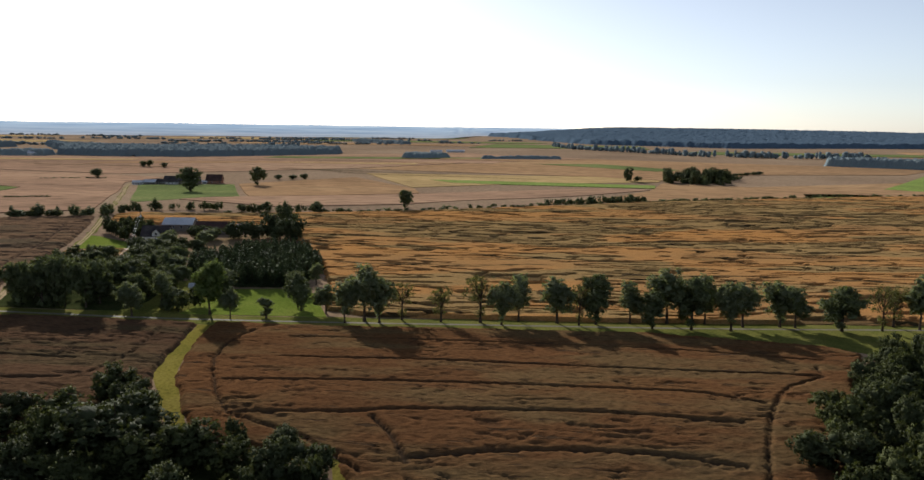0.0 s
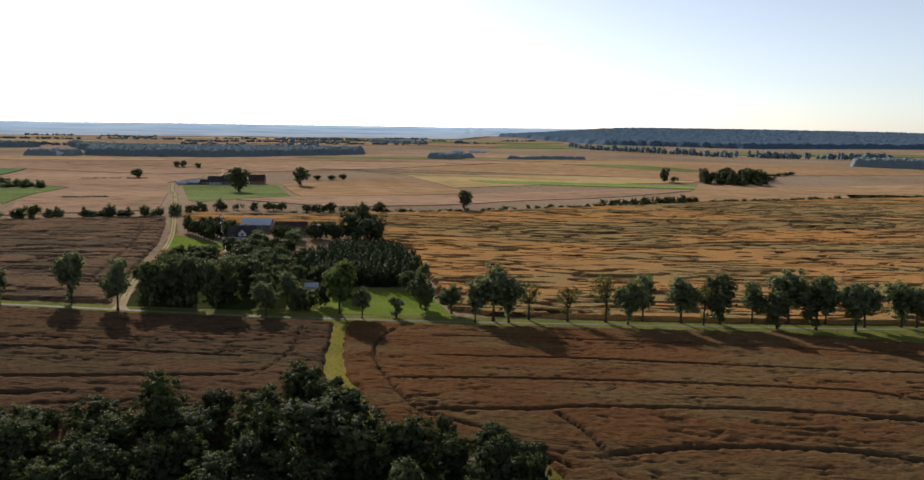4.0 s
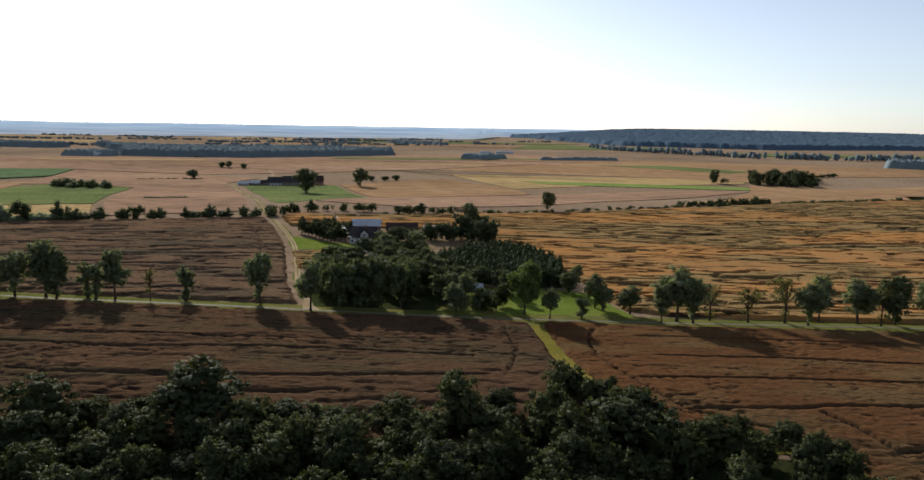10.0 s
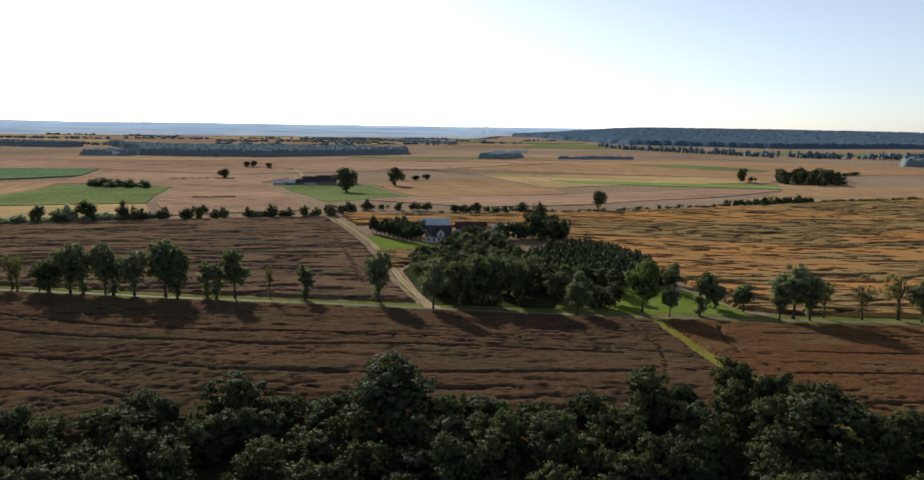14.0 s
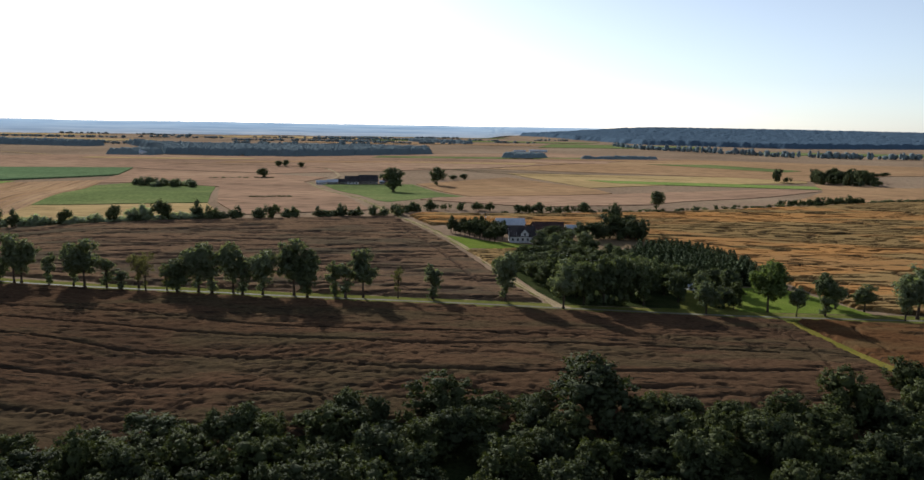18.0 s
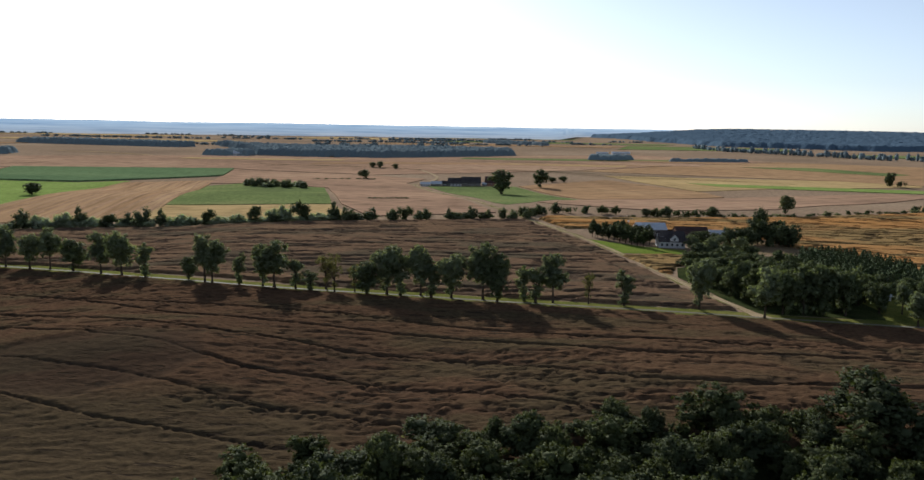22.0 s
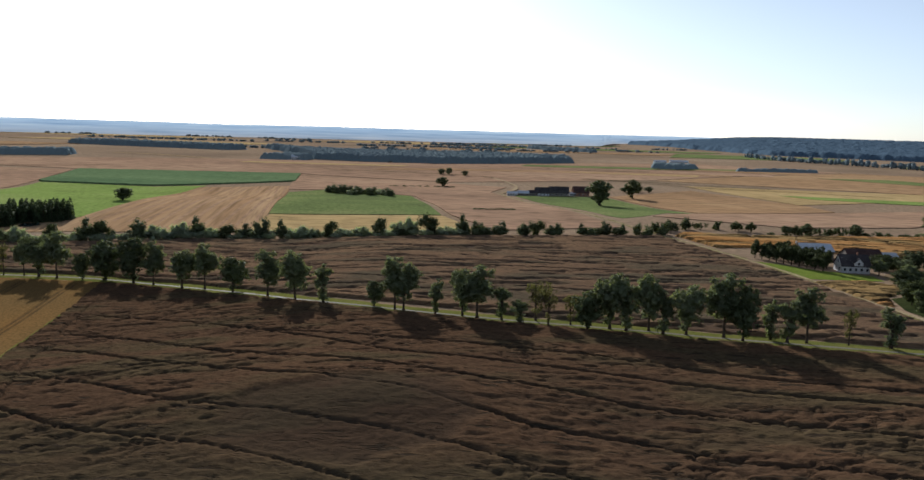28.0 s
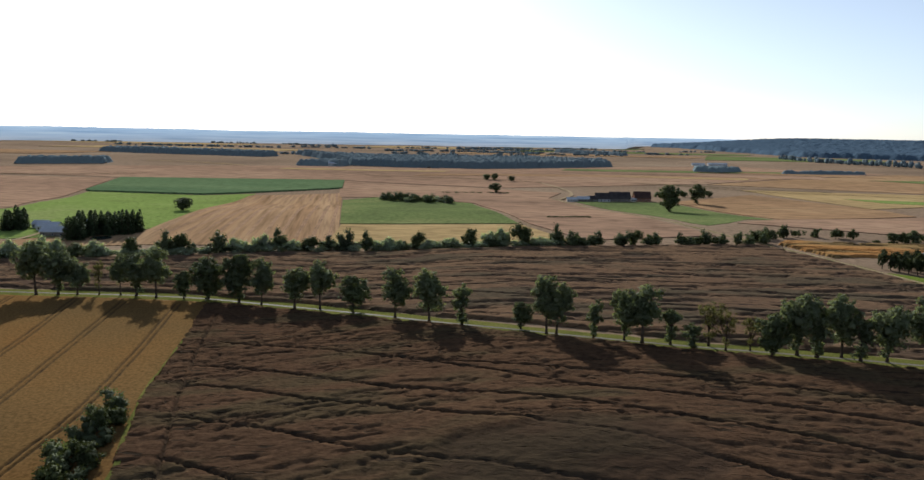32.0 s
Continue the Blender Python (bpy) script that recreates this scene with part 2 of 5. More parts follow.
M_MAIZE = surface("green_maize", (0.108, 0.165, 0.078), (0.132, 0.19, 0.088), (0.155, 0.212, 0.098), 0.01, 0.4, (0.3, 1, 1))
M_BEET = surface("dull_green_crop", (0.1248, 0.151, 0.0599), (0.1587, 0.1958, 0.06989), (0.2163, 0.2317, 0.08986), 0.012, 0.3)
M_LAWN = surface("lawn_grass", (0.11, 0.15, 0.025), (0.15, 0.195, 0.034), (0.18, 0.21, 0.045), 0.06, 1.5)
# undergrowth with tree shade put into its colour; the ditches share it
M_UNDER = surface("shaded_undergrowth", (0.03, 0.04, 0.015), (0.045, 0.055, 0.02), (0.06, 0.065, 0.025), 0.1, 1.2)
M_VERGE = surface("verge_grass", (0.105, 0.115, 0.029), (0.148, 0.15, 0.038), (0.185, 0.172, 0.05), 0.08, 1.5)
M_PATH = surface("mown_yellow_grass", (0.16, 0.145, 0.03), (0.20, 0.17, 0.035), (0.23, 0.19, 0.045), 0.08, 1.2)
M_ROAD = surface("pale_asphalt", (0.16, 0.148, 0.112), (0.195, 0.18, 0.135), (0.23, 0.212, 0.16), 0.05, 2.0, bump=0.2, dist=0.02, rough=0.75, spec=0.02)
M_DIRT = surface("sandy_lane", (0.33, 0.25, 0.145), (0.4, 0.305, 0.18), (0.45, 0.35, 0.215), 0.06, 1.5, bump=0.3, dist=0.05)
M_YARD = surface("bare_yard_soil", (0.18, 0.125, 0.07), (0.21, 0.15, 0.085), (0.24, 0.175, 0.1), 0.05, 1.0)
M_BARK = surface("bark", (0.06, 0.045, 0.03), (0.08, 0.06, 0.045), (0.11, 0.085, 0.06), 0.6, 5.0, local=True)
M_LEAF = leaf_material("leaf_green", (0.077, 0.09, 0.05), (0.125, 0.143, 0.072), 0.28)
M_LEAF_ROAD = leaf_material("roadside_leaf", (0.126, 0.142, 0.086), (0.19, 0.208, 0.122), 0.4)
M_LEAF_DARK = leaf_material("leaf_dark", (0.054, 0.064, 0.033), (0.084, 0.096, 0.045), 0.18)
M_LEAF_WOOD = leaf_material("leaf_olive", (0.058, 0.068, 0.03), (0.09, 0.102, 0.042), 0.2)
M_LEAF_BRIGHT = leaf_material("leaf_bright", (0.10, 0.13, 0.045), (0.14, 0.175, 0.06), 0.35)
M_LEAF_DRY = leaf_material("leaf_dry", (0.11, 0.105, 0.05), (0.15, 0.135, 0.06), 0.4)
M_LEAF_GREY = leaf_material("willow_grey", (0.27, 0.30, 0.22), (0.38, 0.41, 0.31), 0.45)
M_NEEDLE = leaf_material("spruce_needles", (0.044, 0.062, 0.03), (0.07, 0.092, 0.042), 0.06)
# far wood and ridge: haze is put into these pale, bluish base colours
M_WOOD_FAR = leaf_material("haze_paled_wood", (0.145, 0.182, 0.192), (0.172, 0.21, 0.215), 0.0, 0.0, 0.0)
M_RIDGE = leaf_material("haze_paled_forest", (0.078, 0.118, 0.158), (0.088, 0.128, 0.168), 0.0, 0.0, 0.0)
M_WHITE = surface("whitewashed_render", (0.5, 0.49, 0.48), (0.58, 0.57, 0.56), (0.63, 0.62, 0.6), 0.3, 4.0, bump=0.15, dist=0.01, local=True)
M_GREYWALL = surface("grey_boards", (0.16, 0.14, 0.12), (0.22, 0.19, 0.16), (0.26, 0.23, 0.2), 0.3, 4.0, local=True, bump=0.2, dist=0.02)
M_BRICKWALL = surface("brick_wall", (0.24, 0.12, 0.08), (0.30, 0.15, 0.10), (0.33, 0.18, 0.12), 0.3, 5.0, local=True, bump=0.2, dist=0.01)
M_ROOF_DARK = surface("dark_roof", (0.05, 0.045, 0.045), (0.07, 0.06, 0.06), (0.09, 0.08, 0.075), 0.2, 4.0, local=True, bump=0.3, dist=0.03, rough=0.7)
M_ROOF_RED = surface("red_brown_roof", (0.065, 0.042, 0.038), (0.085, 0.052, 0.045), (0.105, 0.065, 0.055), 0.2, 4.0, local=True, bump=0.3, dist=0.03, rough=0.75)
M_ROOF_METAL = surface("pale_sheet_metal", (0.42, 0.45, 0.48), (0.5, 0.53, 0.56), (0.56, 0.58, 0.6), 0.15, 3.0, local=True, bump=0.1, dist=0.02, rough=0.4, spec=0.5)
M_GLASS_DARK, _nt, _b = material("window_pane", 0.15, 0.5)
_b.inputs["Base Color"].default_value = (0.03, 0.035, 0.04, 1)
M_WATER, _nt, _b = material("pond_water", 0.05, 0.5)
_b.inputs["Base Color"].default_value = (0.03, 0.04, 0.04, 1)
M_WIRE, _nt, _b = material("pale_wire", 0.5, 0.3)
_b.inputs["Base Color"].default_value = (0.5, 0.48, 0.45, 1)
# backdrop glows by itself; haze and field bands are painted into its emission
M_BACK, _nt, _b = material("glowing_haze_hills", 1.0, 0.0)
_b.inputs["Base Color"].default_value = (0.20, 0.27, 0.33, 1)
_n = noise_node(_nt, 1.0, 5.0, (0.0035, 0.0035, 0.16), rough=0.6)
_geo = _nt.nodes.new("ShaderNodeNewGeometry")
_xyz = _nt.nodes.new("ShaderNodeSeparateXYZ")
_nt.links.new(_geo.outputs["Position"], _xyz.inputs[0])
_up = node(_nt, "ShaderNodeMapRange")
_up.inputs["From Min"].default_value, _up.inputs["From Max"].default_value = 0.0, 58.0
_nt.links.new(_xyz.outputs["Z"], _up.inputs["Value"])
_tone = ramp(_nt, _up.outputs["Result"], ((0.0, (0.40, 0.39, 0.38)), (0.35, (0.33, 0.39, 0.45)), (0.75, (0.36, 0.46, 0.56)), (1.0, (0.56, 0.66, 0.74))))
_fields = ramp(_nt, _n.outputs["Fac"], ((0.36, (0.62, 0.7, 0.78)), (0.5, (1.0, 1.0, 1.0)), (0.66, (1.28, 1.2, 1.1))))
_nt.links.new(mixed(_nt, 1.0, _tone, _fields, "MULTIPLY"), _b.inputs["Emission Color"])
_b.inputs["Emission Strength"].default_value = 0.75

# ---- mesh helpers ----


def quick(name, verts, faces, mat, smooth=False):
    me = bpy.data.meshes.new(name)
    me.from_pydata(verts, [], faces)
    if mat:
        me.materials.append(mat)
    if smooth:
        me.polygons.foreach_set("use_smooth", [True] * len(me.polygons))
    me.update()
    return me


def part(name, mesh, parent, label="", loc=None):
    ob = new(name, mesh)
    ob.parent = parent
    if loc is not None:
        ob.location = loc
    if label:
        tagged(ob, label)
    return ob


def structure(name, mesh, label, category):
    return tagged(new(name, mesh), label, category, kind="structure")


def box_mesh(name, sx, sy, sz, mat, bevel=0.0, off=(0, 0, 0)):
    bm = bmesh.new()
    bmesh.ops.create_cube(bm, size=1.0)
    for v in bm.verts:
        v.co = Vector((v.co.x * sx + off[0], v.co.y * sy + off[1], v.co.z * sz + off[2]))
    if bevel:
        bmesh.ops.bevel(bm, geom=bm.edges[:], offset=bevel, segments=1, affect="EDGES")
    me = bpy.data.meshes.new(name)
    bm.to_mesh(me)
    bm.free()
    me.materials.append(mat)
    return me


def prism_mesh(name, outline, y0, y1, mat):
    """An outline in x and z, drawn out along y."""
    n = len(outline)
    verts = [(x, y0, z) for x, z in outline] + [(x, y1, z) for x, z in outline]
    faces = [tuple(range(n)), tuple(range(2 * n - 1, n - 1, -1))]
    faces += [(a, a + n, (a + 1) % n + n, (a + 1) % n) for a in range(n)]
    return quick(name, verts, faces, mat)


def ribbon(name, points, width, lift, mat, step=4.0, ragged=0.0, k=0, across=3):
    """A strip of ground along a line."""
    p = spline(points, step)
    d = np.gradient(p, axis=0)
    d /= np.hypot(d[:, 0], d[:, 1])[:, None]
    nrm = np.stack([-d[:, 1], d[:, 0]], 1)
    w = np.broadcast_to(width, len(p)) if np.ndim(width) == 0 else np.interp(np.linspace(0, 1, len(p)), np.linspace(0, 1, len(width)), width)
    verts, faces = [], []
    s = np.arange(len(p)) * step
    for a in range(across):
        f = a / (across - 1) - 0.5
        rag = ragged * (vnoise(s / 7.0, s * 0 + a, k) - 0.5) if a in (0, across - 1) else 0
        q = p + nrm * (w * f + rag)[:, None] if np.ndim(w) else p
        verts.append(np.column_stack([q, terrain(q[:, 0], q[:, 1]) + lift]))
    verts = np.vstack(verts)
    n = len(p)
    for a in range(across - 1):
        for i in range(n - 1):
            faces.append((a * n + i, (a + 1) * n + i, (a + 1) * n + i + 1, a * n + i + 1)[::-1])
    return quick(name, verts.tolist(), faces, mat, True)


def slab(name, poly, height, mat, cell=30.0):
    """A far field: an outline that follows the land, with a standing edge."""
    bm = bmesh.new()
    bm.faces.new([bm.verts.new((x, y, 0)) for x, y in poly])
    xs, ys = [p[0] for p in poly], [p[1] for p in poly]
    for lo, hi, ax in ((min(xs), max(xs), Vector((1, 0, 0))), (min(ys), max(ys), Vector((0, 1, 0)))):
        c = math.ceil(lo / cell) * cell
        while c < hi:
            bmesh.ops.bisect_plane(bm, geom=bm.verts[:] + bm.edges[:] + bm.faces[:], plane_co=ax * c, plane_no=ax)
            c += cell
    bmesh.ops.recalc_face_normals(bm, faces=bm.faces[:])
    if bm.faces[:][0].normal.z < 0:
        bmesh.ops.reverse_faces(bm, faces=bm.faces[:])
    rim = [e for e in bm.edges if e.is_boundary]
    made = bmesh.ops.extrude_edge_only(bm, edges=rim)["geom"]
    low = {v for v in made if isinstance(v, bmesh.types.BMVert)}
    for v in bm.verts:
        v.co.z = ground_z(v.co.x, v.co.y) + (-0.3 if v in low else height)
    me = bpy.data.meshes.new(name)
    bm.to_mesh(me)
    bm.free()
    me.materials.append(mat)
    return me


def crop(name, poly, dx, dy, height, mat, tracks=(), track_width=0.6, lodge=None, lumps=0.35, soft=True):
    """A near field as standing crop: wheel tracks pressed in, lodged patches sunk."""
    xs, ys = [p[0] for p in poly], [p[1] for p in poly]
    gx = np.arange(min(xs) - dx, max(xs) + 2 * dx, dx)
    gy, v = [], min(ys) - dy
    while v < max(ys) + 2 * dy:
        gy.append(v)
        v += dy * max(1.0, (v - 40) / 240.0)
    X, Y = np.meshgrid(gx, np.array(gy))
    rs = np.random.RandomState(3)
    X = X + (rs.rand(*X.shape) - 0.5) * dx * 0.5
    Y = Y + (rs.rand(*X.shape) - 0.5) * dy * 0.5
    sd = signed_inside(X, Y, poly) + 1.2 * (vnoise(X / 3.0, Y / 3.0, 5) - 0.5)
    groove = np.zeros(X.shape)
    for line, w in tracks:
        q = spline(line, 8.0)
        near = np.full(X.shape, 1e9)
        for a in range(len(q) - 1):
            box = (X > min(q[a][0], q[a + 1][0]) - 5) & (X < max(q[a][0], q[a + 1][0]) + 5) & (Y > min(q[a][1], q[a + 1][1]) - 5) & (Y < max(q[a][1], q[a + 1][1]) + 5)
            near[box] = np.minimum(near[box], seg_dist(X[box], Y[box], *q[a], *q[a + 1]))
        wob = 1.12 * w * (0.75 + 0.6 * vnoise(X / 6.0, Y / 6.0, 8))
        groove = np.maximum(groove, 1 - sm(wob * 0.6, wob * 1.3, near))
    down, patch = lodge(X, Y) if lodge is not None else (np.zeros(X.shape), fbm(X / 30.0, Y / 30.0, 6, 2) - 0.3)
    rough = fbm(X / 1.6, Y / 1.1, 2, 2)
    h = height * (1 - 0.92 * groove) * (1 - 0.8 * down) + lumps * height * (rough - 0.5) * (1 - groove)
    h = h * sm(-0.3, 0.7, sd) - 0.25 * sm(0.2, -0.8, sd)
    Z = terrain(X, Y) + h
    ny, nx = X.shape
    idx = np.arange(nx * ny).reshape(ny, nx)
    keep = (np.minimum(np.minimum(sd[:-1, :-1], sd[1:, :-1]), np.minimum(sd[:-1, 1:], sd[1:, 1:])) > -1.2)
    quads = np.stack([idx[:-1, :-1][keep], idx[:-1, 1:][keep], idx[1:, 1:][keep], idx[1:, :-1][keep]], 1)
    used = np.unique(quads)
    remap = np.full(nx * ny, -1)
    remap[used] = np.arange(len(used))
    V = np.column_stack([X.ravel(), Y.ravel(), Z.ravel()])[used]
    me = quick(name, V, remap[quads], mat, soft)
    # lodge: how far the crop colour turns to the shaded crease and track tone
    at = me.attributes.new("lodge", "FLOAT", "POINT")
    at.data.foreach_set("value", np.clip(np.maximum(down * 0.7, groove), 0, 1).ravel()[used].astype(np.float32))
    at = me.attributes.new("patch", "FLOAT", "POINT")
    at.data.foreach_set("value", np.clip(patch, 0, 1).ravel()[used].astype(np.float32))
    return me


# ---- ground, hills, roads ----
def axis(lo, hi, fine_lo, fine_hi, fine):
    mid = np.arange(fine_lo, fine_hi + 0.1, fine)
    def out(a, b):
        vals, step, v = [], fine * 1.5, a
        while abs(v - a) < abs(b - a):
            v = v + math.copysign(step, b - a)
            step = min(step * 1.3, 250)
            vals.append(v)
        vals[-1] = b
        return vals
    return np.array(out(fine_lo, lo)[::-1] + mid.tolist() + out(fine_hi, hi))


gx, gy = axis(-4900, 4900, -720, 520, 8.0), axis(-4900, 4900, 70, 900, 8.0)
X, Y = np.meshgrid(gx, gy)
idx = np.arange(X.size).reshape(X.shape)
quads = np.stack([idx[:-1, :-1], idx[:-1, 1:], idx[1:, 1:], idx[1:, :-1]], -1).reshape(-1, 4)
structure("ground", quick("ground", np.column_stack([X.ravel(), Y.ravel(), terrain(X, Y).ravel()]), quads, M_GROUND, True),
          "wide gently rolling farmland with dry tan soil and grass", "ground")

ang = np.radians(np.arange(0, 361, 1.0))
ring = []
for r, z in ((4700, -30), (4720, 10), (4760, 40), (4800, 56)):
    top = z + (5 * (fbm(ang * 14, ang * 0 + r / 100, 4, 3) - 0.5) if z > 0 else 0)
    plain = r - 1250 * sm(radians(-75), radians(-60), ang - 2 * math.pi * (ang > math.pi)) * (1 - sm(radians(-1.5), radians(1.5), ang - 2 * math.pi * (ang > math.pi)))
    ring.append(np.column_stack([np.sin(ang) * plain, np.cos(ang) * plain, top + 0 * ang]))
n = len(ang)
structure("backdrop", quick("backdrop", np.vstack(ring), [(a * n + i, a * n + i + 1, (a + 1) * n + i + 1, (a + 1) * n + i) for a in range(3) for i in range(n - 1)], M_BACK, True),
          "glowing backdrop of low blue hazy hills all round the horizon", "hills")

ROAD = [(-760, 296), (-640, 302), (-564, 306), (-517, 310), (-490, 311), (-466, 308), (-440, 300), (-412, 288), (-385, 275), (-361, 267), (-340, 262), (-306, 256.5),
        (-273, 252.8), (-243, 248.5), (-204, 245.2), (-170, 243), (-150, 241.5), (-111, 240), (-85, 240.3), (-45, 242.5), (14, 247), (82, 250.5), (153, 253), (260, 256), (420, 262)]
LANE = [(-153, 243), (-156, 252), (-167, 288), (-188, 375), (-213, 450), (-235, 508), (-255, 566), (-272, 612), (-300, 684), (-330, 757), (-350, 816)]
structure("road_verge", ribbon("road_verge", ROAD, [11, 11, 11, 11, 14, 23, 26], 0.03, M_VERGE, ragged=2.5, k=2), "grassy green verge along a country road", "verge")
structure("road", ribbon("road", ROAD, [1.5, 1.5, 1.5, 1.6, 1.6, 1.4, 1.4], 0.07, M_ROAD, ragged=0.3), "narrow pale asphalt country road", "road")
structure("lane_verge", ribbon("lane_verge", LANE, 3.6, 0.05, M_VERGE, ragged=2.0, k=4), "grassy edges of a farm lane", "verge")
for rut in (-0.7, 0.7):
    line = [(x + rut, y + 0.15 * rut) for x, y in LANE]
    structure("lane_rut", ribbon("lane_rut", line, [1.3, 1.0, 0.9, 0.9, 1.0, 1.0], 0.10, M_DIRT, step=3.0, ragged=0.5, k=5 + int(rut)), "pale sandy wheel rut of a farm lane", "lane")
structure("lane_mouth", slab("lane_mouth", [(-156, 242.6), (-149.5, 241.8), (-152.5, 246), (-155, 254), (-157, 258), (-158, 252)], 0.085, M_DIRT, 4), "bare sandy mouth of the farm lane at the road", "lane")
structure("field_path", ribbon("field_path", [(-79.5, 234), (-78.6, 226), (-76.6, 204), (-74, 188), (-70, 178), (-63, 163), (-56, 152), (-41, 148), (-26, 147), (-22.8, 140), (-20.5, 128)], [4.2, 4.4, 4.4, 5.5, 5.0, 4.6, 3.2, 2.6, 2.6, 2.6, 2.6], 0.10, M_PATH, step=2.0, ragged=0.8, k=6),
          "mown yellow-green grass path between brown fields", "path")

# ---- near fields ----


def lodge_rape(X, Y):
    """How far the crop is pressed down, and how much is combed over to its green-brown underside."""
    Yr = Y - 0.22 * (X + 250) * sm(-250, -450, X) + 5.0 * fbm(X / 50.0, Y / 50.0, 13, 2)
    crease = np.abs(fbm(X / 7.0, Yr / 3.0, 11, 3) - 0.5) * 2
    waves = sm(0.17, 0.02, crease) * sm(0.47, 0.60, fbm(X / 38.0, Yr / 16.0, 17, 2))
    short = sm(0.66, 0.72, fbm(X / 9.0, Yr / 2.2, 14, 2))
    # a lower, unbroken, darker-toned patch on the brow; the crop beyond it is combed flat
    dark_patch = sm(1.12, 0.86, np.hypot((X + 339 - 0.4 * (Y - 171)) / 27, (Y - 171) / 21) + 0.5 * (fbm(X / 12.0, Y / 9.0, 51, 2) - 0.5))
    combed = np.exp(-((X + 275) / 40) ** 2 - ((Y - 178) / 30) ** 2)
    waves, short = waves * (1 - dark_patch) * (1 + 0.7 * combed), np.maximum(short, combed * sm(0.52, 0.6, fbm(X / 5.0, Yr / 2.0, 53, 2))) * (1 - dark_patch)
    # lower, greener, darker-toned crop at the foot of the slope, rough all over
    foot = sm(166, 140, Y + 14 * (fbm(X / 22.0, Y / 14.0, 55, 2) - 0.5)) * sm(-250, -285, X)
    rough = foot * (0.2 + 0.2 * sm(0.4, 0.65, fbm(X / 5.0, Yr / 1.5, 57, 3)))
    return np.maximum(np.maximum(waves * 0.62, short * 0.42), np.maximum(0.8 * dark_patch, rough)), np.maximum(foot, sm(0.45, 0.75, fbm(X / 30.0, Yr / 9.0, 19, 3)))


def lodge_smooth(X, Y):
    Yr = Y + 4.0 * fbm(X / 50.0, Y / 50.0, 43, 2)
    fold = np.abs(np.mod(fbm(X / 17.0, Yr / 3.6, 44, 3) * 4.0, 1.0) - 0.5)
    creases = sm(0.13, 0.05, fold) * sm(0.50, 0.60, fbm(X / 14.0, Yr / 5.0, 45, 3))
    return creases * 0.5, sm(0.4, 0.75, fbm(X / 26.0, Yr / 8.0, 46, 3))


def lodge_beyond(X, Y):
    Yr = Y - 0.1 * X + 5.0 * fbm(X / 60.0, Y / 60.0, 33, 2)
    streak = sm(0.575, 0.61, fbm(X / 15.0, Yr / 3.4, 31, 3) + 0.15 * (fbm(X / 50.0, Yr / 20.0, 35, 2) - 0.5))
    return streak * 0.85, sm(0.45, 0.75, fbm(X / 30.0, Yr / 9.0, 19, 3))


def lodge_gold(X, Y):
    Yr = Y - 0.05 * X + 9.0 * fbm(X / 90.0, Y / 70.0, 23, 2)
    patch = fbm(X / 70.0, Yr / 22.0, 29, 3)
    flat = sm(0.44, 0.56, patch)
    fold = np.abs(np.mod(fbm(X / 62.0, Yr / 11.0, 21, 2) * 4.2, 1.0) - 0.5)
    lines = sm(0.15, 0.12, fold) * sm(0.37, 0.41, fbm(X / 30.0, Yr / 6.0, 25, 3) + 0.14 * (flat - 0.5))
    n2 = fbm(X / 8.0, Yr / 2.6, 27, 2)
    gaps = np.maximum(lines, 0.85 * sm(0.73, 0.75, n2 + 0.08 * flat))
    return gaps, flat


A_RIGHT = [(-77, 236), (-76.4, 224), (-74.2, 204), (-70.6, 186), (-66.5, 176), (-60.5, 163), (-54, 153.5), (-40, 149.6), (-24.5, 148.6), (-21, 140), (-18.5, 128), (0, 118), (60, 118), (72, 138), (88, 160), (104, 196), (120, 222), (112, 230), (60, 241), (0, 239), (-40, 236)]
A_LEFT = [(-477, 302), (-460.3, 251), (-450, 217), (-444.5, 199), (-437.0, 180), (-430.2, 163), (-423.4, 130.7), (-299.9, 105.6), (-262, 111.8), (-235, 128.5), (-210, 146), (-150, 140), (-110, 140), (-84, 152), (-66, 158), (-76.4, 186), (-79, 204), (-80.8, 224), (-81.6, 234),
          (-111, 234.5), (-170, 237), (-243, 243), (-306, 251), (-361, 261.5), (-412, 282), (-440, 294), (-466, 302)]
A_WHEAT = [(-600, 297), (-564, 299), (-517, 303), (-476.0, 304), (-459.0, 251), (-448.7, 217), (-443.2, 199), (-435.6, 180), (-428.8, 163), (-421.9, 130.8), (-419.8, 120.5), (-485.3, 108.3), (-623.9, 139.2)]
T_RIGHT = [([(-48, 202), (-3, 204), (42, 202.5), (97, 200)], 0.5), ([(-57, 182), (-26, 185), (18, 186), (62, 184), (74, 178)], 0.52),
           ([(-49, 164), (-23, 166), (-16, 168), (30, 170), (65, 167)], 0.52), ([(-9, 148), (15, 152), (40, 152), (59, 148)], 0.6), ([(-30, 134), (10, 136), (55, 134)], 0.52),
           ([(-62, 228), (-66, 212), (-65, 198), (-62, 188), (-57, 174), (-51, 163), (-34, 155), (-19, 142)], 0.32), ([(100, 208), (98, 199), (86, 191), (75, 175), (66, 155), (58, 132)], 0.3),
           ([(-50, 222), (0, 224), (60, 222), (104, 214)], 0.4), ([(-19, 164), (-14, 156), (-10, 146)], 0.5)]
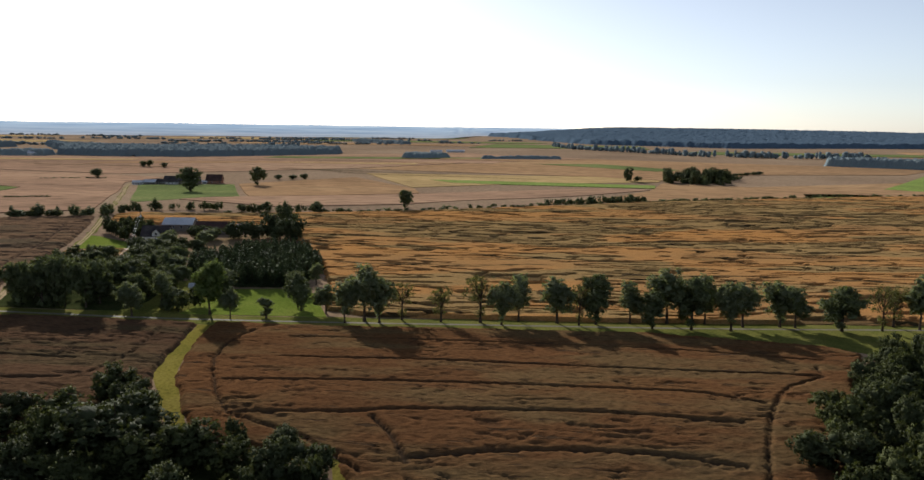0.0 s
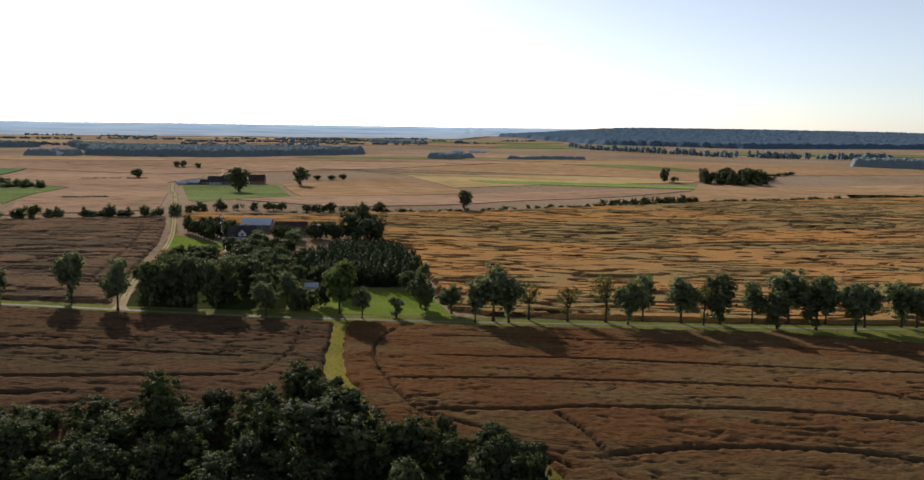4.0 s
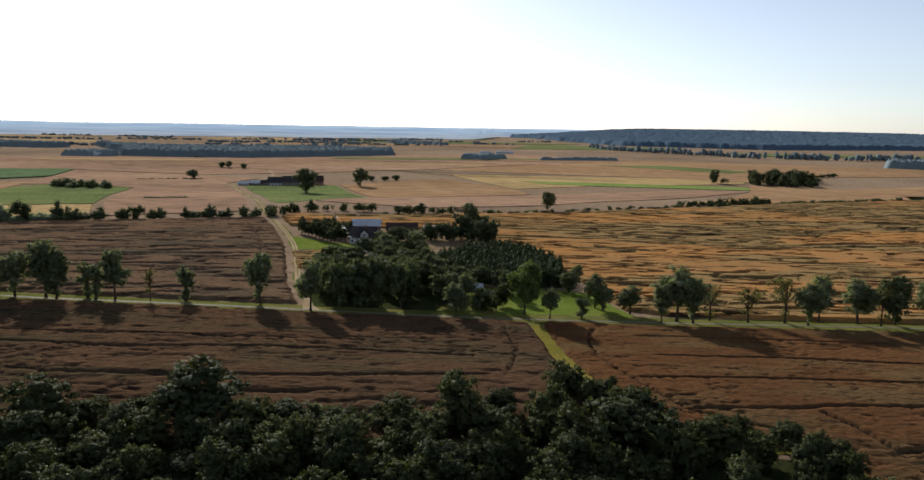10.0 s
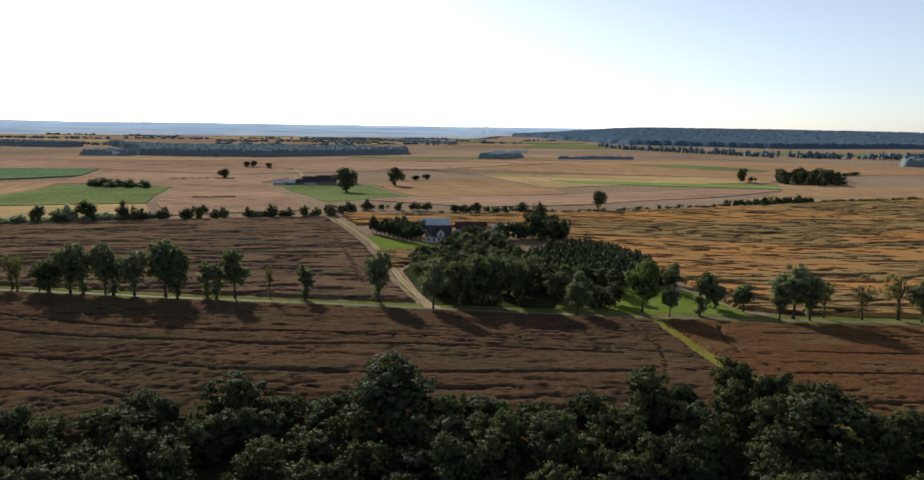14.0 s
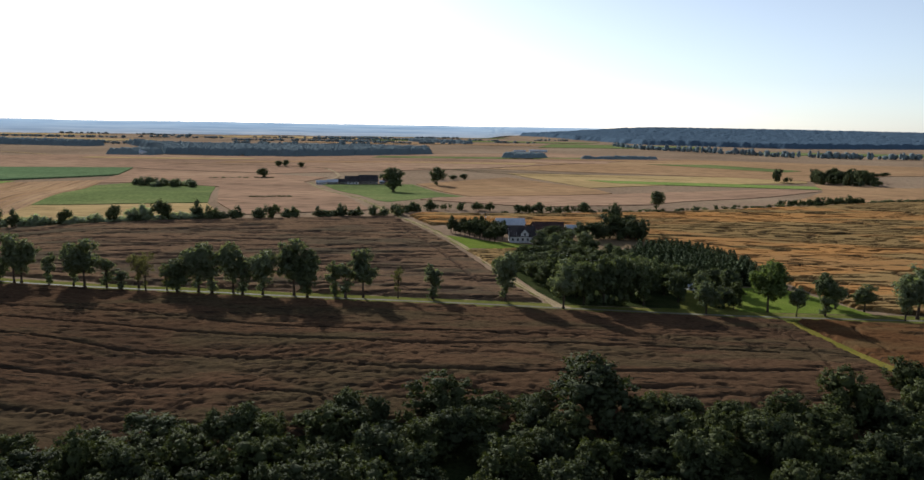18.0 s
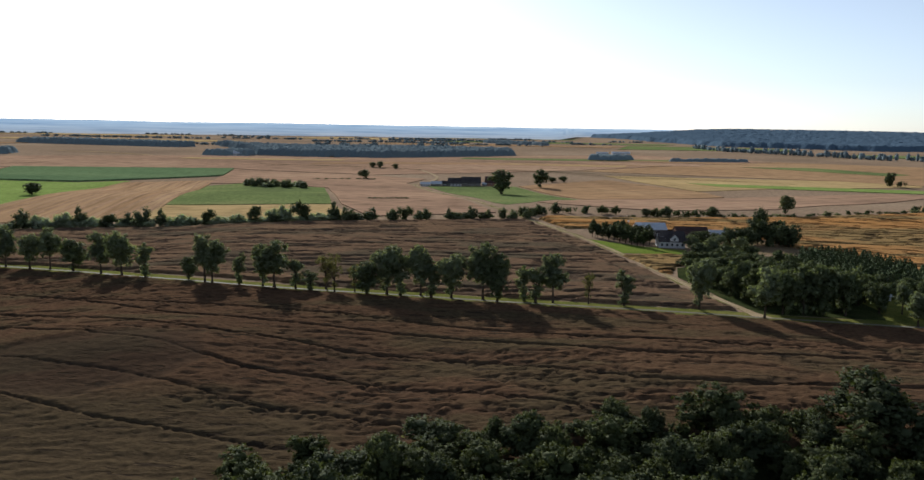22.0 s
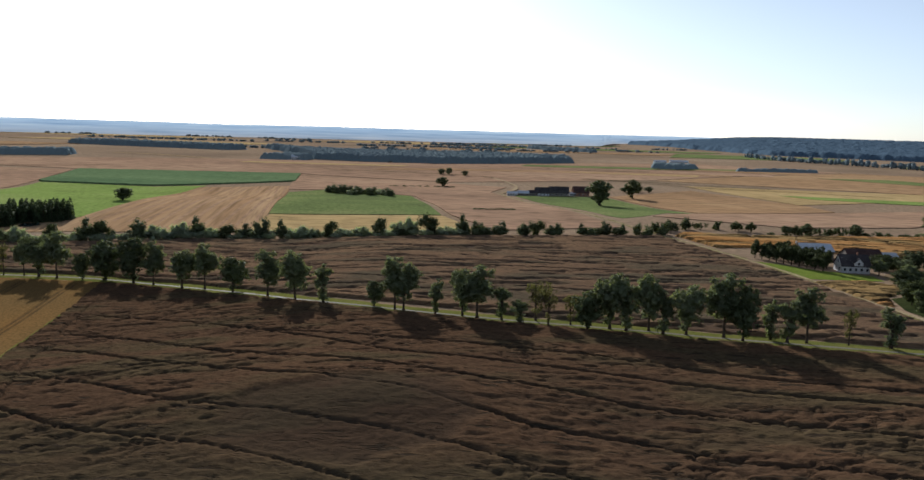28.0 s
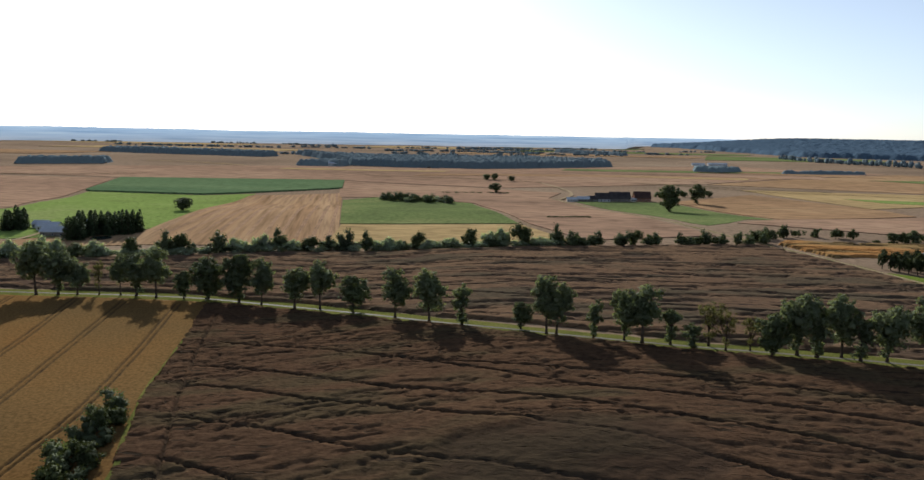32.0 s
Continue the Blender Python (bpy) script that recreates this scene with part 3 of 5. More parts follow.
T_LEFT = [([(-446, 248), (-413, 240), (-383, 230), (-356, 227), (-313, 224), (-269, 217), (-249, 211), (-210, 206), (-150, 205)], 0.52),
          ([(-400, 236), (-342, 214), (-325, 212), (-286, 206.5), (-260, 203), (-234, 199), (-210, 195), (-191, 193), (-152, 196), (-100, 194)], 0.55),
          ([(-443, 225), (-418, 219), (-389, 208), (-365, 204), (-346, 203), (-322, 197), (-295, 192), (-278, 188), (-257, 186), (-240, 183), (-221, 178), (-201, 172), (-150, 173), (-96, 179)], 0.55),
          ([(-438, 208), (-424, 206), (-403, 198), (-385, 194), (-368, 190), (-352, 188), (-339, 185), (-327, 183), (-315, 178), (-301, 172), (-281, 170), (-262, 165), (-240, 162), (-217, 156)], 0.46),
          ([(-430, 187), (-412, 183), (-395, 177), (-379, 172), (-359, 171), (-347, 168), (-323, 164), (-289, 152), (-272, 149), (-255, 144), (-241, 143)], 0.34),
          ([(-423, 169), (-412, 165), (-400, 160), (-365, 155), (-344, 150), (-325, 144), (-308, 141), (-280, 134)], 0.32), ([(-165, 164), (-143, 164), (-131, 166)], 0.55),
          ([(-465, 287), (-456, 259), (-445.5, 228), (-437.3, 206), (-428.5, 184), (-422.5, 169), (-419.5, 160), (-413, 138)], 0.3), ([(-90, 226), (-88, 200), (-92, 178)], 0.25)]
T_WHEAT = []
for line in ([(-486, 298), (-471.5, 252), (-464.6, 229), (-453.8, 189), (-452.8, 173), (-453, 148.6)], [(-507, 297), (-487, 230), (-474.7, 185.8), (-470.9, 148.3)], [(-527, 298), (-507, 240), (-494, 190.4), (-489, 148.2)],
             [(-552, 296), (-533, 236), (-516.8, 181.6)], [(-575, 294), (-556, 236), (-542, 181.5)]):
    for off in (-0.95, 0.95):
        T_WHEAT.append(([(x + off, y) for x, y in line], 0.24))
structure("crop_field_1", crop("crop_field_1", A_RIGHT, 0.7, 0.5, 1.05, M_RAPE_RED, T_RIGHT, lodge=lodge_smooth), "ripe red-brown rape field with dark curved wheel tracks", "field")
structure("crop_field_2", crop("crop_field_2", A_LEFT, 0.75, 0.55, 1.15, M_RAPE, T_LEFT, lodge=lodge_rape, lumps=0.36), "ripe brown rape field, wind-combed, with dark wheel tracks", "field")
structure("field_margin", ribbon("field_margin", [(-459.5, 250), (-449.6, 217), (-444.0, 199), (-436.5, 180), (-429.7, 163), (-423, 136)], [0.5, 0.8, 1.0, 1.1, 1.2], 0.9, M_VERGE, step=2.0, ragged=1.0, k=15), "thin green grass margin between wheat and rape", "verge")
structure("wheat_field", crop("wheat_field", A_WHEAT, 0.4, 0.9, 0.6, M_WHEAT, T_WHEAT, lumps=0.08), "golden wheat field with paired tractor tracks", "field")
B_FIELD = [(-160, 250), (-172, 288), (-193, 375), (-218, 450), (-232, 484), (-263, 474), (-313, 456), (-377, 438), (-424, 432), (-487, 424), (-554, 394), (-617, 370), (-700, 340), (-700, 306),
           (-564, 313), (-490, 318), (-440, 307), (-385, 282), (-306, 263), (-243, 255), (-200, 251.5)]
T_B = [([(-640, 345), (-560, 368), (-470, 385), (-380, 392), (-290, 402), (-222, 412)], 0.5), ([(-600, 330), (-500, 350), (-400, 352), (-300, 352), (-200, 356)], 0.5),
       ([(-430, 330), (-340, 312), (-260, 305), (-185, 305)], 0.5), ([(-180, 275), (-205, 375), (-232, 450)], 0.5), ([(-400, 415), (-320, 430), (-250, 446)], 0.4)]
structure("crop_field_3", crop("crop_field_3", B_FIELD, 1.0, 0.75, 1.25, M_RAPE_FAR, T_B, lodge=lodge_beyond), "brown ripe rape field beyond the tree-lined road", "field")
D_FIELD = [(-46, 258), (-52, 300), (-62, 345), (-84, 400), (-100, 446), (-150, 449), (-188, 454), (-205, 445), (-221, 488), (-215, 503), (-160, 506), (-79, 529), (-51, 537), (26, 570), (102, 600), (221, 678), (326, 737), (428, 768),
           (480, 782), (440, 700), (310, 480), (185, 259.5), (120, 258.5), (20, 254.5), (-30, 252)]
structure("crop_field_4", crop("crop_field_4", D_FIELD, 1.2, 0.5, 1.5, M_GOLD, (), lodge=lodge_gold, lumps=0.08, soft=False), "golden-orange storm-lodged grain field with flattened, shade-darkened streaks", "field")

# ---- far fields ----
def inside_any(x, y):
    return bool(signed_inside(np.array([x]), np.array([y]), [(-1450, 1030), (-640, 1060), (-420, 970), (-150, 1120), (200, 1480), (0, 1660), (-230, 1540), (-420, 1340), (-800, 1290), (-1100, 1160)])[0] > 25)


FAR = [
    ("stubble_field", [(-664, 796), (-582, 850), (-471, 456), (-520, 440), (-575, 430), (-640, 400), (-700, 385), (-640, 440), (-598, 469)], 0.4, M_STUBBLE, "striped straw-coloured stubble field"),
    ("green_meadow", [(-759, 575), (-838, 786), (-708, 781), (-668, 820), (-600, 520), (-603, 478), (-612, 452), (-660, 432), (-720, 430), (-770, 480)], 0.3, M_GREEN, "bright green meadow"),
    ("maize_field", [(-850, 800), (-924, 990), (-633, 1039), (-603, 923), (-690, 812), (-714, 790), (-838, 789)], 1.8, M_MAIZE, "deep green maize field with a sharp edge"),
    ("green_crop_field", [(-556, 762), (-531, 800), (-428, 743), (-373, 551), (-492, 533)], 0.5, M_BEET, "dull green crop field round a bushy pond"),
    ("barley_strip", [(-490, 529), (-371, 545), (-338, 470), (-380, 452), (-476, 446)], 0.5, M_YELLOW, "pale yellow barley strip"),
    ("brown_field", [(-366, 552), (-424, 742), (-520, 800), (-570, 800), (-640, 1040), (-345, 900), (-358, 820), (-308, 690), (-271, 585), (-250, 520), (-330, 478)], 0.6, M_BROWN, "dry brown field beside the lane"),
    ("home_meadow", [(-335, 800), (-254, 590), (-244, 578), (-225, 600), (-205, 636), (-184, 640), (-240, 815), (-300, 800)], 0.25, M_BEET, "green meadow in front of a far farm"),
    ("upland_field_1", [(-220, 600), (-135, 560), (-40, 590), (200, 815), (150, 830), (-35, 735), (-180, 640)], 0.6, M_BROWN, "dark brown ploughed-looking crop"),
    ("upland_field_2", [(-236, 818), (-178, 646), (-40, 740), (-48, 790), (-130, 950)], 0.6, M_TAN, "tan crop field"),
    ("straw_strip", [(-125, 1020), (-51, 805), (52, 872), (240, 940), (250, 965), (169, 1016)], 0.5, M_YELLOW, "pale straw-yellow strip of ripe grain"),
    ("green_strip", [(-37, 925), (-10, 880), (52, 866), (211, 838), (222, 880), (135, 900)], 0.7, M_GREEN, "narrow bright green strip"),
    ("orange_upland", [(60, 600), (200, 810), (240, 920), (330, 880), (600, 1000), (700, 960), (520, 800), (330, 750), (221, 692)], 0.5, M_TAN, "tan-orange grain slope behind the hedge"),
    ("upland_field_3", [(160, 1020), (255, 970), (420, 1090), (650, 1130), (760, 1240), (640, 1340), (250, 1500), (-150, 1100)], 0.5, M_TAN, "tan grain field"),
    ("green_field", [(120, 1270), (285, 1125), (330, 1160), (230, 1290)], 0.8, M_BEET, "green field on the slope"),
    ("pasture", [(330, 725), (352, 792), (400, 800), (430, 780)], 0.5, M_GREEN, "small green pasture by a hedge"),
    ("hill_pasture", [(481, 875), (664, 1107), (800, 1150), (800, 880), (540, 820)], 0.6, M_GREEN, "green pasture on the rise"),
    ("plain_field_1", [(-1500, 1000), (-1000, 1010), (-930, 1000), (-640, 1050), (-420, 950), (-150, 1110), (240, 1510), (0, 1700), (-230, 1560), (-420, 1380), (-600, 1330), (-800, 1310), (-1100, 1180)], 0.5, M_BROWN, "wide dry brown grain plain"),
    ("plain_field_2", [(-1600, 400), (-780, 480), (-765, 575), (-850, 790), (-930, 985), (-1500, 960)], 0.5, M_BROWN, "brown field beyond the meadow"),
]
for name, poly, h, mat, label in FAR:
    structure(name, slab(name, poly, h, mat), label, "field")
for f in np.linspace(0.04, 0.96, 12):
    for off in (-0.006, 0.006):
        g = f + off
        a, b = (-598 + 122 * g, 474 - 4 * g), (-664 + 82 * g, 792 + 52 * g)
        mid = ((a[0] + b[0]) / 2 + 4.0 * math.sin(9 * f), (a[1] + b[1]) / 2)
        structure("tractor_track", ribbon("tractor_track", [a, mid, b], 0.8, 0.44, M_BROWN, step=12.0, ragged=0.4, k=17), "faint tractor track along the stubble rows", "track")
GOLDEN = ((-1400, 2100), (-300, 2300), (900, 1900), (-700, 2900), (1500, 2100), (300, 2300), (-1900, 2700), (-1100, 3400), (-300, 3500), (-2300, 3600), (-1700, 1600), (-100, 2750))
for k, (cx, cy) in enumerate(GOLDEN):
    rs = np.random.RandomState(50 + k)
    w, d = 260 + 200 * rs.rand(), 90 + 120 * rs.rand()
    structure("far_field", slab("far_field", [(cx - w, cy - d), (cx + w * 0.8, cy - d * 0.7), (cx + w, cy + d), (cx - w * 0.7, cy + d * 1.1)], 1.0, (M_YELLOW, M_TAN, M_BEET)[k % 3], 60), "pale field far out on the plain", "field")
PLAIN_RS = np.random.RandomState(77)
for k in range(22):
    cy = 1060 + 620 * PLAIN_RS.rand()
    cx = (-0.78 + 0.9 * PLAIN_RS.rand()) * cy
    w, d, tip = 90 + 170 * PLAIN_RS.rand(), 14 + 26 * PLAIN_RS.rand(), PLAIN_RS.uniform(-40, 40)
    if inside_any(cx, cy):
        structure("plain_strip", slab("plain_strip", [(cx - w, cy - d - tip), (cx + w, cy - d + tip), (cx + w * 1.05, cy + d + tip), (cx - w * 0.95, cy + d - tip)], 0.75, (M_TAN, M_YELLOW, M_BROWN, M_STUBBLE, M_BEET)[k % 5], 40), "long narrow strip of ripe grain on the plain", "field")
for name, line, w, mat, label in (("field_ditch", [(-254, 1074), (-197, 1073), (-137, 1050), (-21, 1011)], 3.5, M_UNDER, "dark weedy ditch between grain fields"), ("field_ditch", [(-630, 1138), (-518, 1111), (-391, 1065), (-371, 1046)], 3.0, M_UNDER, "dark weedy ditch across the plain"),
                                  ("field_track", [(-371, 1046), (-350, 985), (-335, 920), (-335, 860), (-345, 812)], 3.5, M_DIRT, "pale sandy track beyond the farm"), ("field_ditch", [(-207, 1076), (-117, 1002), (2, 979), (98, 945)], 3.0, M_UNDER, "dark weedy ditch between grain fields"),
                                  ("field_track", [(-1098, 1367), (-996, 1346), (-870, 1280)], 6.0, M_YELLOW, "pale strip of cut grain on the plain"), ("field_ditch", [(-1108, 1002), (-1025, 1021), (-934, 1075)], 3.0, M_UNDER, "dark weedy ditch by the maize"), ("field_ditch", [(-251, 1262), (-182, 1277), (-133, 1300)], 4.0, M_UNDER, "dark weedy ditch far out on the plain")):
    structure(name, ribbon(name, line, w, 0.85, mat, step=12.0, ragged=1.5, k=13), label, "ditch" if name == "field_ditch" else "track")
structure("grass_corner", slab("grass_corner", [(56, 243), (112, 232.5), (123, 224), (170, 222), (300, 232), (300, 252), (153, 248), (82, 246)], 0.06, M_VERGE, 8), "wide grassy corner between road, field and wood", "verge")
# lawns and yard
structure("lawn_1", slab("lawn_1", [(-92, 246), (-44, 249.3), (-48, 262), (-54, 284), (-68, 290), (-86, 286), (-90, 262)], 0.09, M_LAWN, 8), "sunlit green lawn under farm trees", "lawn")
structure("orchard_grass", slab("orchard_grass", [(-119, 246), (-92.2, 246), (-90.2, 262), (-86.2, 286), (-106, 300), (-114, 290), (-112, 262)], 0.09, M_VERGE, 8), "rough shaded grass among the farm trees", "grass")
structure("lawn_2", slab("lawn_2", [(-186, 362), (-198, 406), (-190, 402), (-172, 388), (-150, 380), (-150, 368), (-160, 366)], 0.09, M_LAWN, 8), "green lawn in front of the farmhouse", "lawn")
structure("farm_yard", slab("farm_yard", [(-148, 356), (-146, 380), (-120, 420), (-100, 430), (-84, 398), (-92, 390), (-130, 370)], 0.08, M_YARD, 8), "bare sandy farmyard", "yard")
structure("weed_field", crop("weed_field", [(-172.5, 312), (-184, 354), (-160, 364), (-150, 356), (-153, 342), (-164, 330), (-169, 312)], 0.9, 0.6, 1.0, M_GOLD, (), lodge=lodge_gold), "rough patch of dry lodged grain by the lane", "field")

# ---- trees ----


def tube(points, radii, seg=6):
    verts, faces = [], []
    for k, (p, r) in enumerate(zip(points, radii)):
        for a in range(seg):
            t = 2 * math.pi * a / seg
            verts.append((p[0] + r * math.cos(t), p[1] + r * math.sin(t), p[2]))
        if k:
            b0, b1 = (k - 1) * seg, k * seg
            faces += [(b0 + a, b0 + (a + 1) % seg, b1 + (a + 1) % seg, b1 + a) for a in range(seg)]
    return verts, faces


def joined(pieces):
    V, F = [], []
    for v, f in pieces:
        o = len(V)
        V += v
        F += [tuple(i + o for i in q) for q in f]
    return V, F


def leaves(rs, centres, size, outward, flat=0.0):
    """A small leaf spray at every centre, with the normal of the clump that it belongs to."""
    n = len(centres)
    nrm = outward * 0.5 + rs.normal(size=(n, 3))
    nrm /= np.linalg.norm(nrm, axis=1)[:, None]
    t = np.cross(nrm, rs.normal(size=(n, 3)))
    t /= np.linalg.norm(t, axis=1)[:, None]
    b = np.cross(nrm, t)
    s = size * (0.7 + 0.7 * rs.rand(n))[:, None]
    tri = np.stack([centres - t * s * 0.75 - b * s * 0.4, centres + t * s * 0.75 - b * s * 0.4, centres + b * s * 0.85], 1)
    soft = outward + 0.09 * rs.normal(size=(n, 3))
    soft[:, 2] += flat
    soft /= np.linalg.norm(soft, axis=1)[:, None]
    return tri.reshape(-1, 3), np.arange(n * 3).reshape(n, 3), np.repeat(soft, 3, axis=0)


BALL = [(0.0, 0.0, 1.0)] + [(math.sin(p) * math.cos(q), math.sin(p) * math.sin(q), math.cos(p)) for p in (0.8, 1.57, 2.35) for q in [k * 2 * math.pi / 7 + p for k in range(7)]] + [(0.0, 0.0, -1.0)]
BALL = np.array(BALL)
BALL_F = [(0, 1 + k, 1 + (k + 1) % 7) for k in range(7)] + [(15 + k, 22, 15 + (k + 1) % 7) for k in range(7)]
for _r in (1, 8):
    for k in range(7):
        BALL_F += [(_r + k, _r + 7 + k, _r + 7 + (k + 1) % 7), (_r + k, _r + 7 + (k + 1) % 7, _r + (k + 1) % 7)]
BALL_F = np.array(BALL_F)


KNOB = np.array([(0.0, 0.0, 1.0)] + [(0.894 * math.cos(k * 1.2566 + j), 0.894 * math.sin(k * 1.2566 + j), h) for h, j in ((0.447, 0.0), (-0.447, 0.628)) for k in range(5)] + [(0.0, 0.0, -1.0)])
KNOB_F = np.array([(0, 1 + k, 1 + (k + 1) % 5) for k in range(5)] + [(1 + k, 6 + k, 1 + (k + 1) % 5) for k in range(5)] + [(1 + (k + 1) % 5, 6 + k, 6 + (k + 1) % 5) for k in range(5)] + [(6 + k, 11, 6 + (k + 1) % 5) for k in range(5)])


def cores(rs, centres, radii, up=0.25, push=None, ball=BALL, ball_f=BALL_F):
    """Knobbly dense foliage inside each clump: verts, faces, normals."""
    m, c = len(centres), len(ball)
    wob = rs.uniform(0.74, 1.16, (m, c, 1))
    V = centres[:, None, :] + ball[None] * wob * radii[:, None, :]
    F = (ball_f[None] + c * np.arange(m)[:, None, None]).reshape(-1, 3)
    N = np.repeat(ball[None], m, 0) + np.array([0, 0, up])
    if push is not None:
        N = N + push[:, None, :]
    N = N.reshape(-1, 3)
    return V.reshape(-1, 3), F, N / np.linalg.norm(N, axis=1)[:, None]


def together(a, b):
    return np.vstack([a[0], b[0]]), np.vstack([a[1], b[1] + len(a[0])]), np.vstack([a[2], b[2]])


def puffed(rs, lobes, per, size, up=0.3):
    """Small leafy puffs over the outside of the large lobes of a crown: centres, radii, outward directions."""
    P, R, O = [], [], []
    for c, r in lobes:
        for _ in range(max(3, int(per * r * r))):
            d = rs.normal(size=3)
            d[2] = d[2] + up
            d /= np.linalg.norm(d)
            P.append(c + d * r * rs.uniform(0.62, 0.98) * np.array([1, 1, 0.9]))
            R.append(size * rs.uniform(0.6, 1.25))
            O.append(d)
    return np.array(P), np.array(R), np.array(O)


def broadleaf(seed, h, w, clear, lobes, count, leaf, sparse=False, top=0.0, puff=0.9, per=3.0, skirt=0):
    """Trunk and crown of a broad-leaved tree: limbs to large lobes, puffs of foliage over each lobe, loose leaves round the puffs."""
    rs = np.random.RandomState(seed)
    cz, rz, rr = h * (1 + clear) / 2, h * (1 - clear) / 2, w / 2
    pieces = []
    lean = rs.normal(size=2) * 0.02 * h
    pts = [(lean[0] * f, lean[1] * f, h * f * 0.8) for f in (0, 0.1, 0.3, 0.6, 1.0)]
    r0 = 0.018 * h + 0.06
    pieces.append(tube(pts, [r0 * 1.5, r0, r0 * 0.85, r0 * 0.55, r0 * 0.15], 7))
    C = []
    for k in range(lobes):
        d = rs.normal(size=3)
        d /= np.linalg.norm(d)
        f = 0.42 + 0.33 * rs.rand()
        taper = (1 - top * max(0, d[2])) * (1 - (0.45 if clear > 0.15 else 0.0) * max(0, -d[2]))
        c = np.array([d[0] * rr * f * taper, d[1] * rr * f * taper, cz + d[2] * rz * (f + 0.04)])
        r = min(rr, rz * 1.3) * (0.34 + 0.26 * rs.rand())
        C.append((c, r))
        zs = min(c[2] * 0.75, h * (clear + 0.25) * (0.7 + 0.4 * rs.rand()))
        start = np.array([lean[0] * zs / h, lean[1] * zs / h, zs])
        mid = start * 0.5 + c * 0.5 + np.array([0, 0, -0.05 * h])
        pieces.append(tube([start, mid, c], [r0 * 0.45, r0 * 0.28, r0 * 0.08], 5))
        if sparse:
            for q in range(5):
                e = c + rs.normal(size=3) * r * 0.9
                pieces.append(tube([mid, (mid + c) / 2 + rs.normal(size=3) * 0.2, e], [r0 * 0.16, r0 * 0.1, r0 * 0.04], 4))
    C.append((np.array([lean[0] * 0.6, lean[1] * 0.6, cz]), min(rr, rz) * 0.62))
    for _ in range(skirt):
        z = h * rs.uniform(0.08, clear + 0.1)
        C.append((np.array([rs.normal() * 0.35, rs.normal() * 0.35, z]), rs.uniform(0.9, 1.5)))
    P, R, O = puffed(rs, C, per * (0.45 if sparse else 1.0), puff * (0.6 if sparse else 1.0))
    P[:, 2] = np.maximum(P[:, 2], R * 0.8)
    pick = rs.choice(len(P), size=count, p=R ** 2 / (R ** 2).sum())
    d = rs.normal(size=(count, 3)) + 0.5 * O[pick]
    d /= np.linalg.norm(d, axis=1)[:, None]
    spots = P[pick] + d * (R[pick] * rs.uniform(0.55, 2.0 if sparse else 1.4, count))[:, None]
    out = d * 0.5 + O[pick] * 0.7 + rs.normal(size=(count, 3)) * 0.3
    out /= np.linalg.norm(out, axis=1)[:, None]
    made = together(leaves(rs, spots, leaf, out, 0.2), cores(rs, P, np.column_stack([R, R, R * 0.85]) * (0.45 if sparse else 0.68), 0.2, O * 0.5, KNOB, KNOB_F))
    if not sparse:
        inner = np.array([c for c, _ in C])
        made = together(made, cores(rs, inner, np.array([[r * 0.52, r * 0.52, r * 0.48] for _, r in C]), 0.2, None, KNOB, KNOB_F))
    return joined(pieces), made


def conifer(seed, h, w, count, leaf):
    rs = np.random.RandomState(seed)
    trunk = tube([(0, 0, 0), (0, 0, h * 0.5), (0, 0, h * 0.97)], [0.02 * h, 0.012 * h, 0.01], 6)
    f = rs.rand(count) ** 0.7
    tier = np.floor((1 - f) * 14) / 14 + 0.03
    z = h * (0.05 + 0.93 * (1 - f))
    rad = w / 2 * f ** 0.6 * (0.55 + 0.5 * rs.rand(count)) * (0.82 + 0.3 * np.sin(tier * 90) ** 2)
    a = rs.rand(count) * 2 * np.pi
    C = np.column_stack([np.cos(a) * rad, np.sin(a) * rad, z - rad * 0.12])
    out = np.column_stack([np.cos(a), np.sin(a), 0.5 + 0 * a])
    return trunk, leaves(rs, C, leaf, out, 0.3)


def two_meshes(name, made, leaf_mat):
    (tv, tf), crown = made
    return quick(name + "_trunk", tv, tf, M_BARK, True), leafy(name + "_crown", crown, leaf_mat)


def leafy(name, made, mat):
    v, f, nrm = made
    me = quick(name, v, f, mat, True)
    me.normals_split_custom_set_from_vertices(nrm)
    return me


KINDS = {}


def kind(key, made, mat, h, w):
    KINDS[key] = (*two_meshes(key, made, mat), h, w)


for k in range(4):
    kind("ash%d" % k, broadleaf(10 + k, 15, 9.8, 0.24, 16, 3900, 0.31, puff=0.76, per=2.2, skirt=(0, 0, 3, 0)[k]), M_LEAF_ROAD, 15, 9)
for k in range(2):
    kind("dark%d" % k, broadleaf(20 + k, 14, 9.8, 0.14, 16, 3900, 0.31, puff=0.78, per=2.2, skirt=2), M_LEAF, 14, 9)
for k in range(2):
    kind("thin%d" % k, broadleaf(30 + k, 14, 8, 0.2, 12, 2200, 0.2, True, puff=0.8, per=1.6, skirt=2), M_LEAF_DRY, 14, 8)
for k in range(2):
    kind("slim%d" % k, broadleaf(40 + k, 14, 5.4, 0.16, 13, 2300, 0.27, top=0.3, puff=0.64, per=4.0, skirt=3), M_LEAF_ROAD, 14, 5)
kind("bright0", broadleaf(50, 16, 12, 0.22, 13, 5600, 0.32, puff=0.9, per=2.2), M_LEAF_BRIGHT, 16, 12)
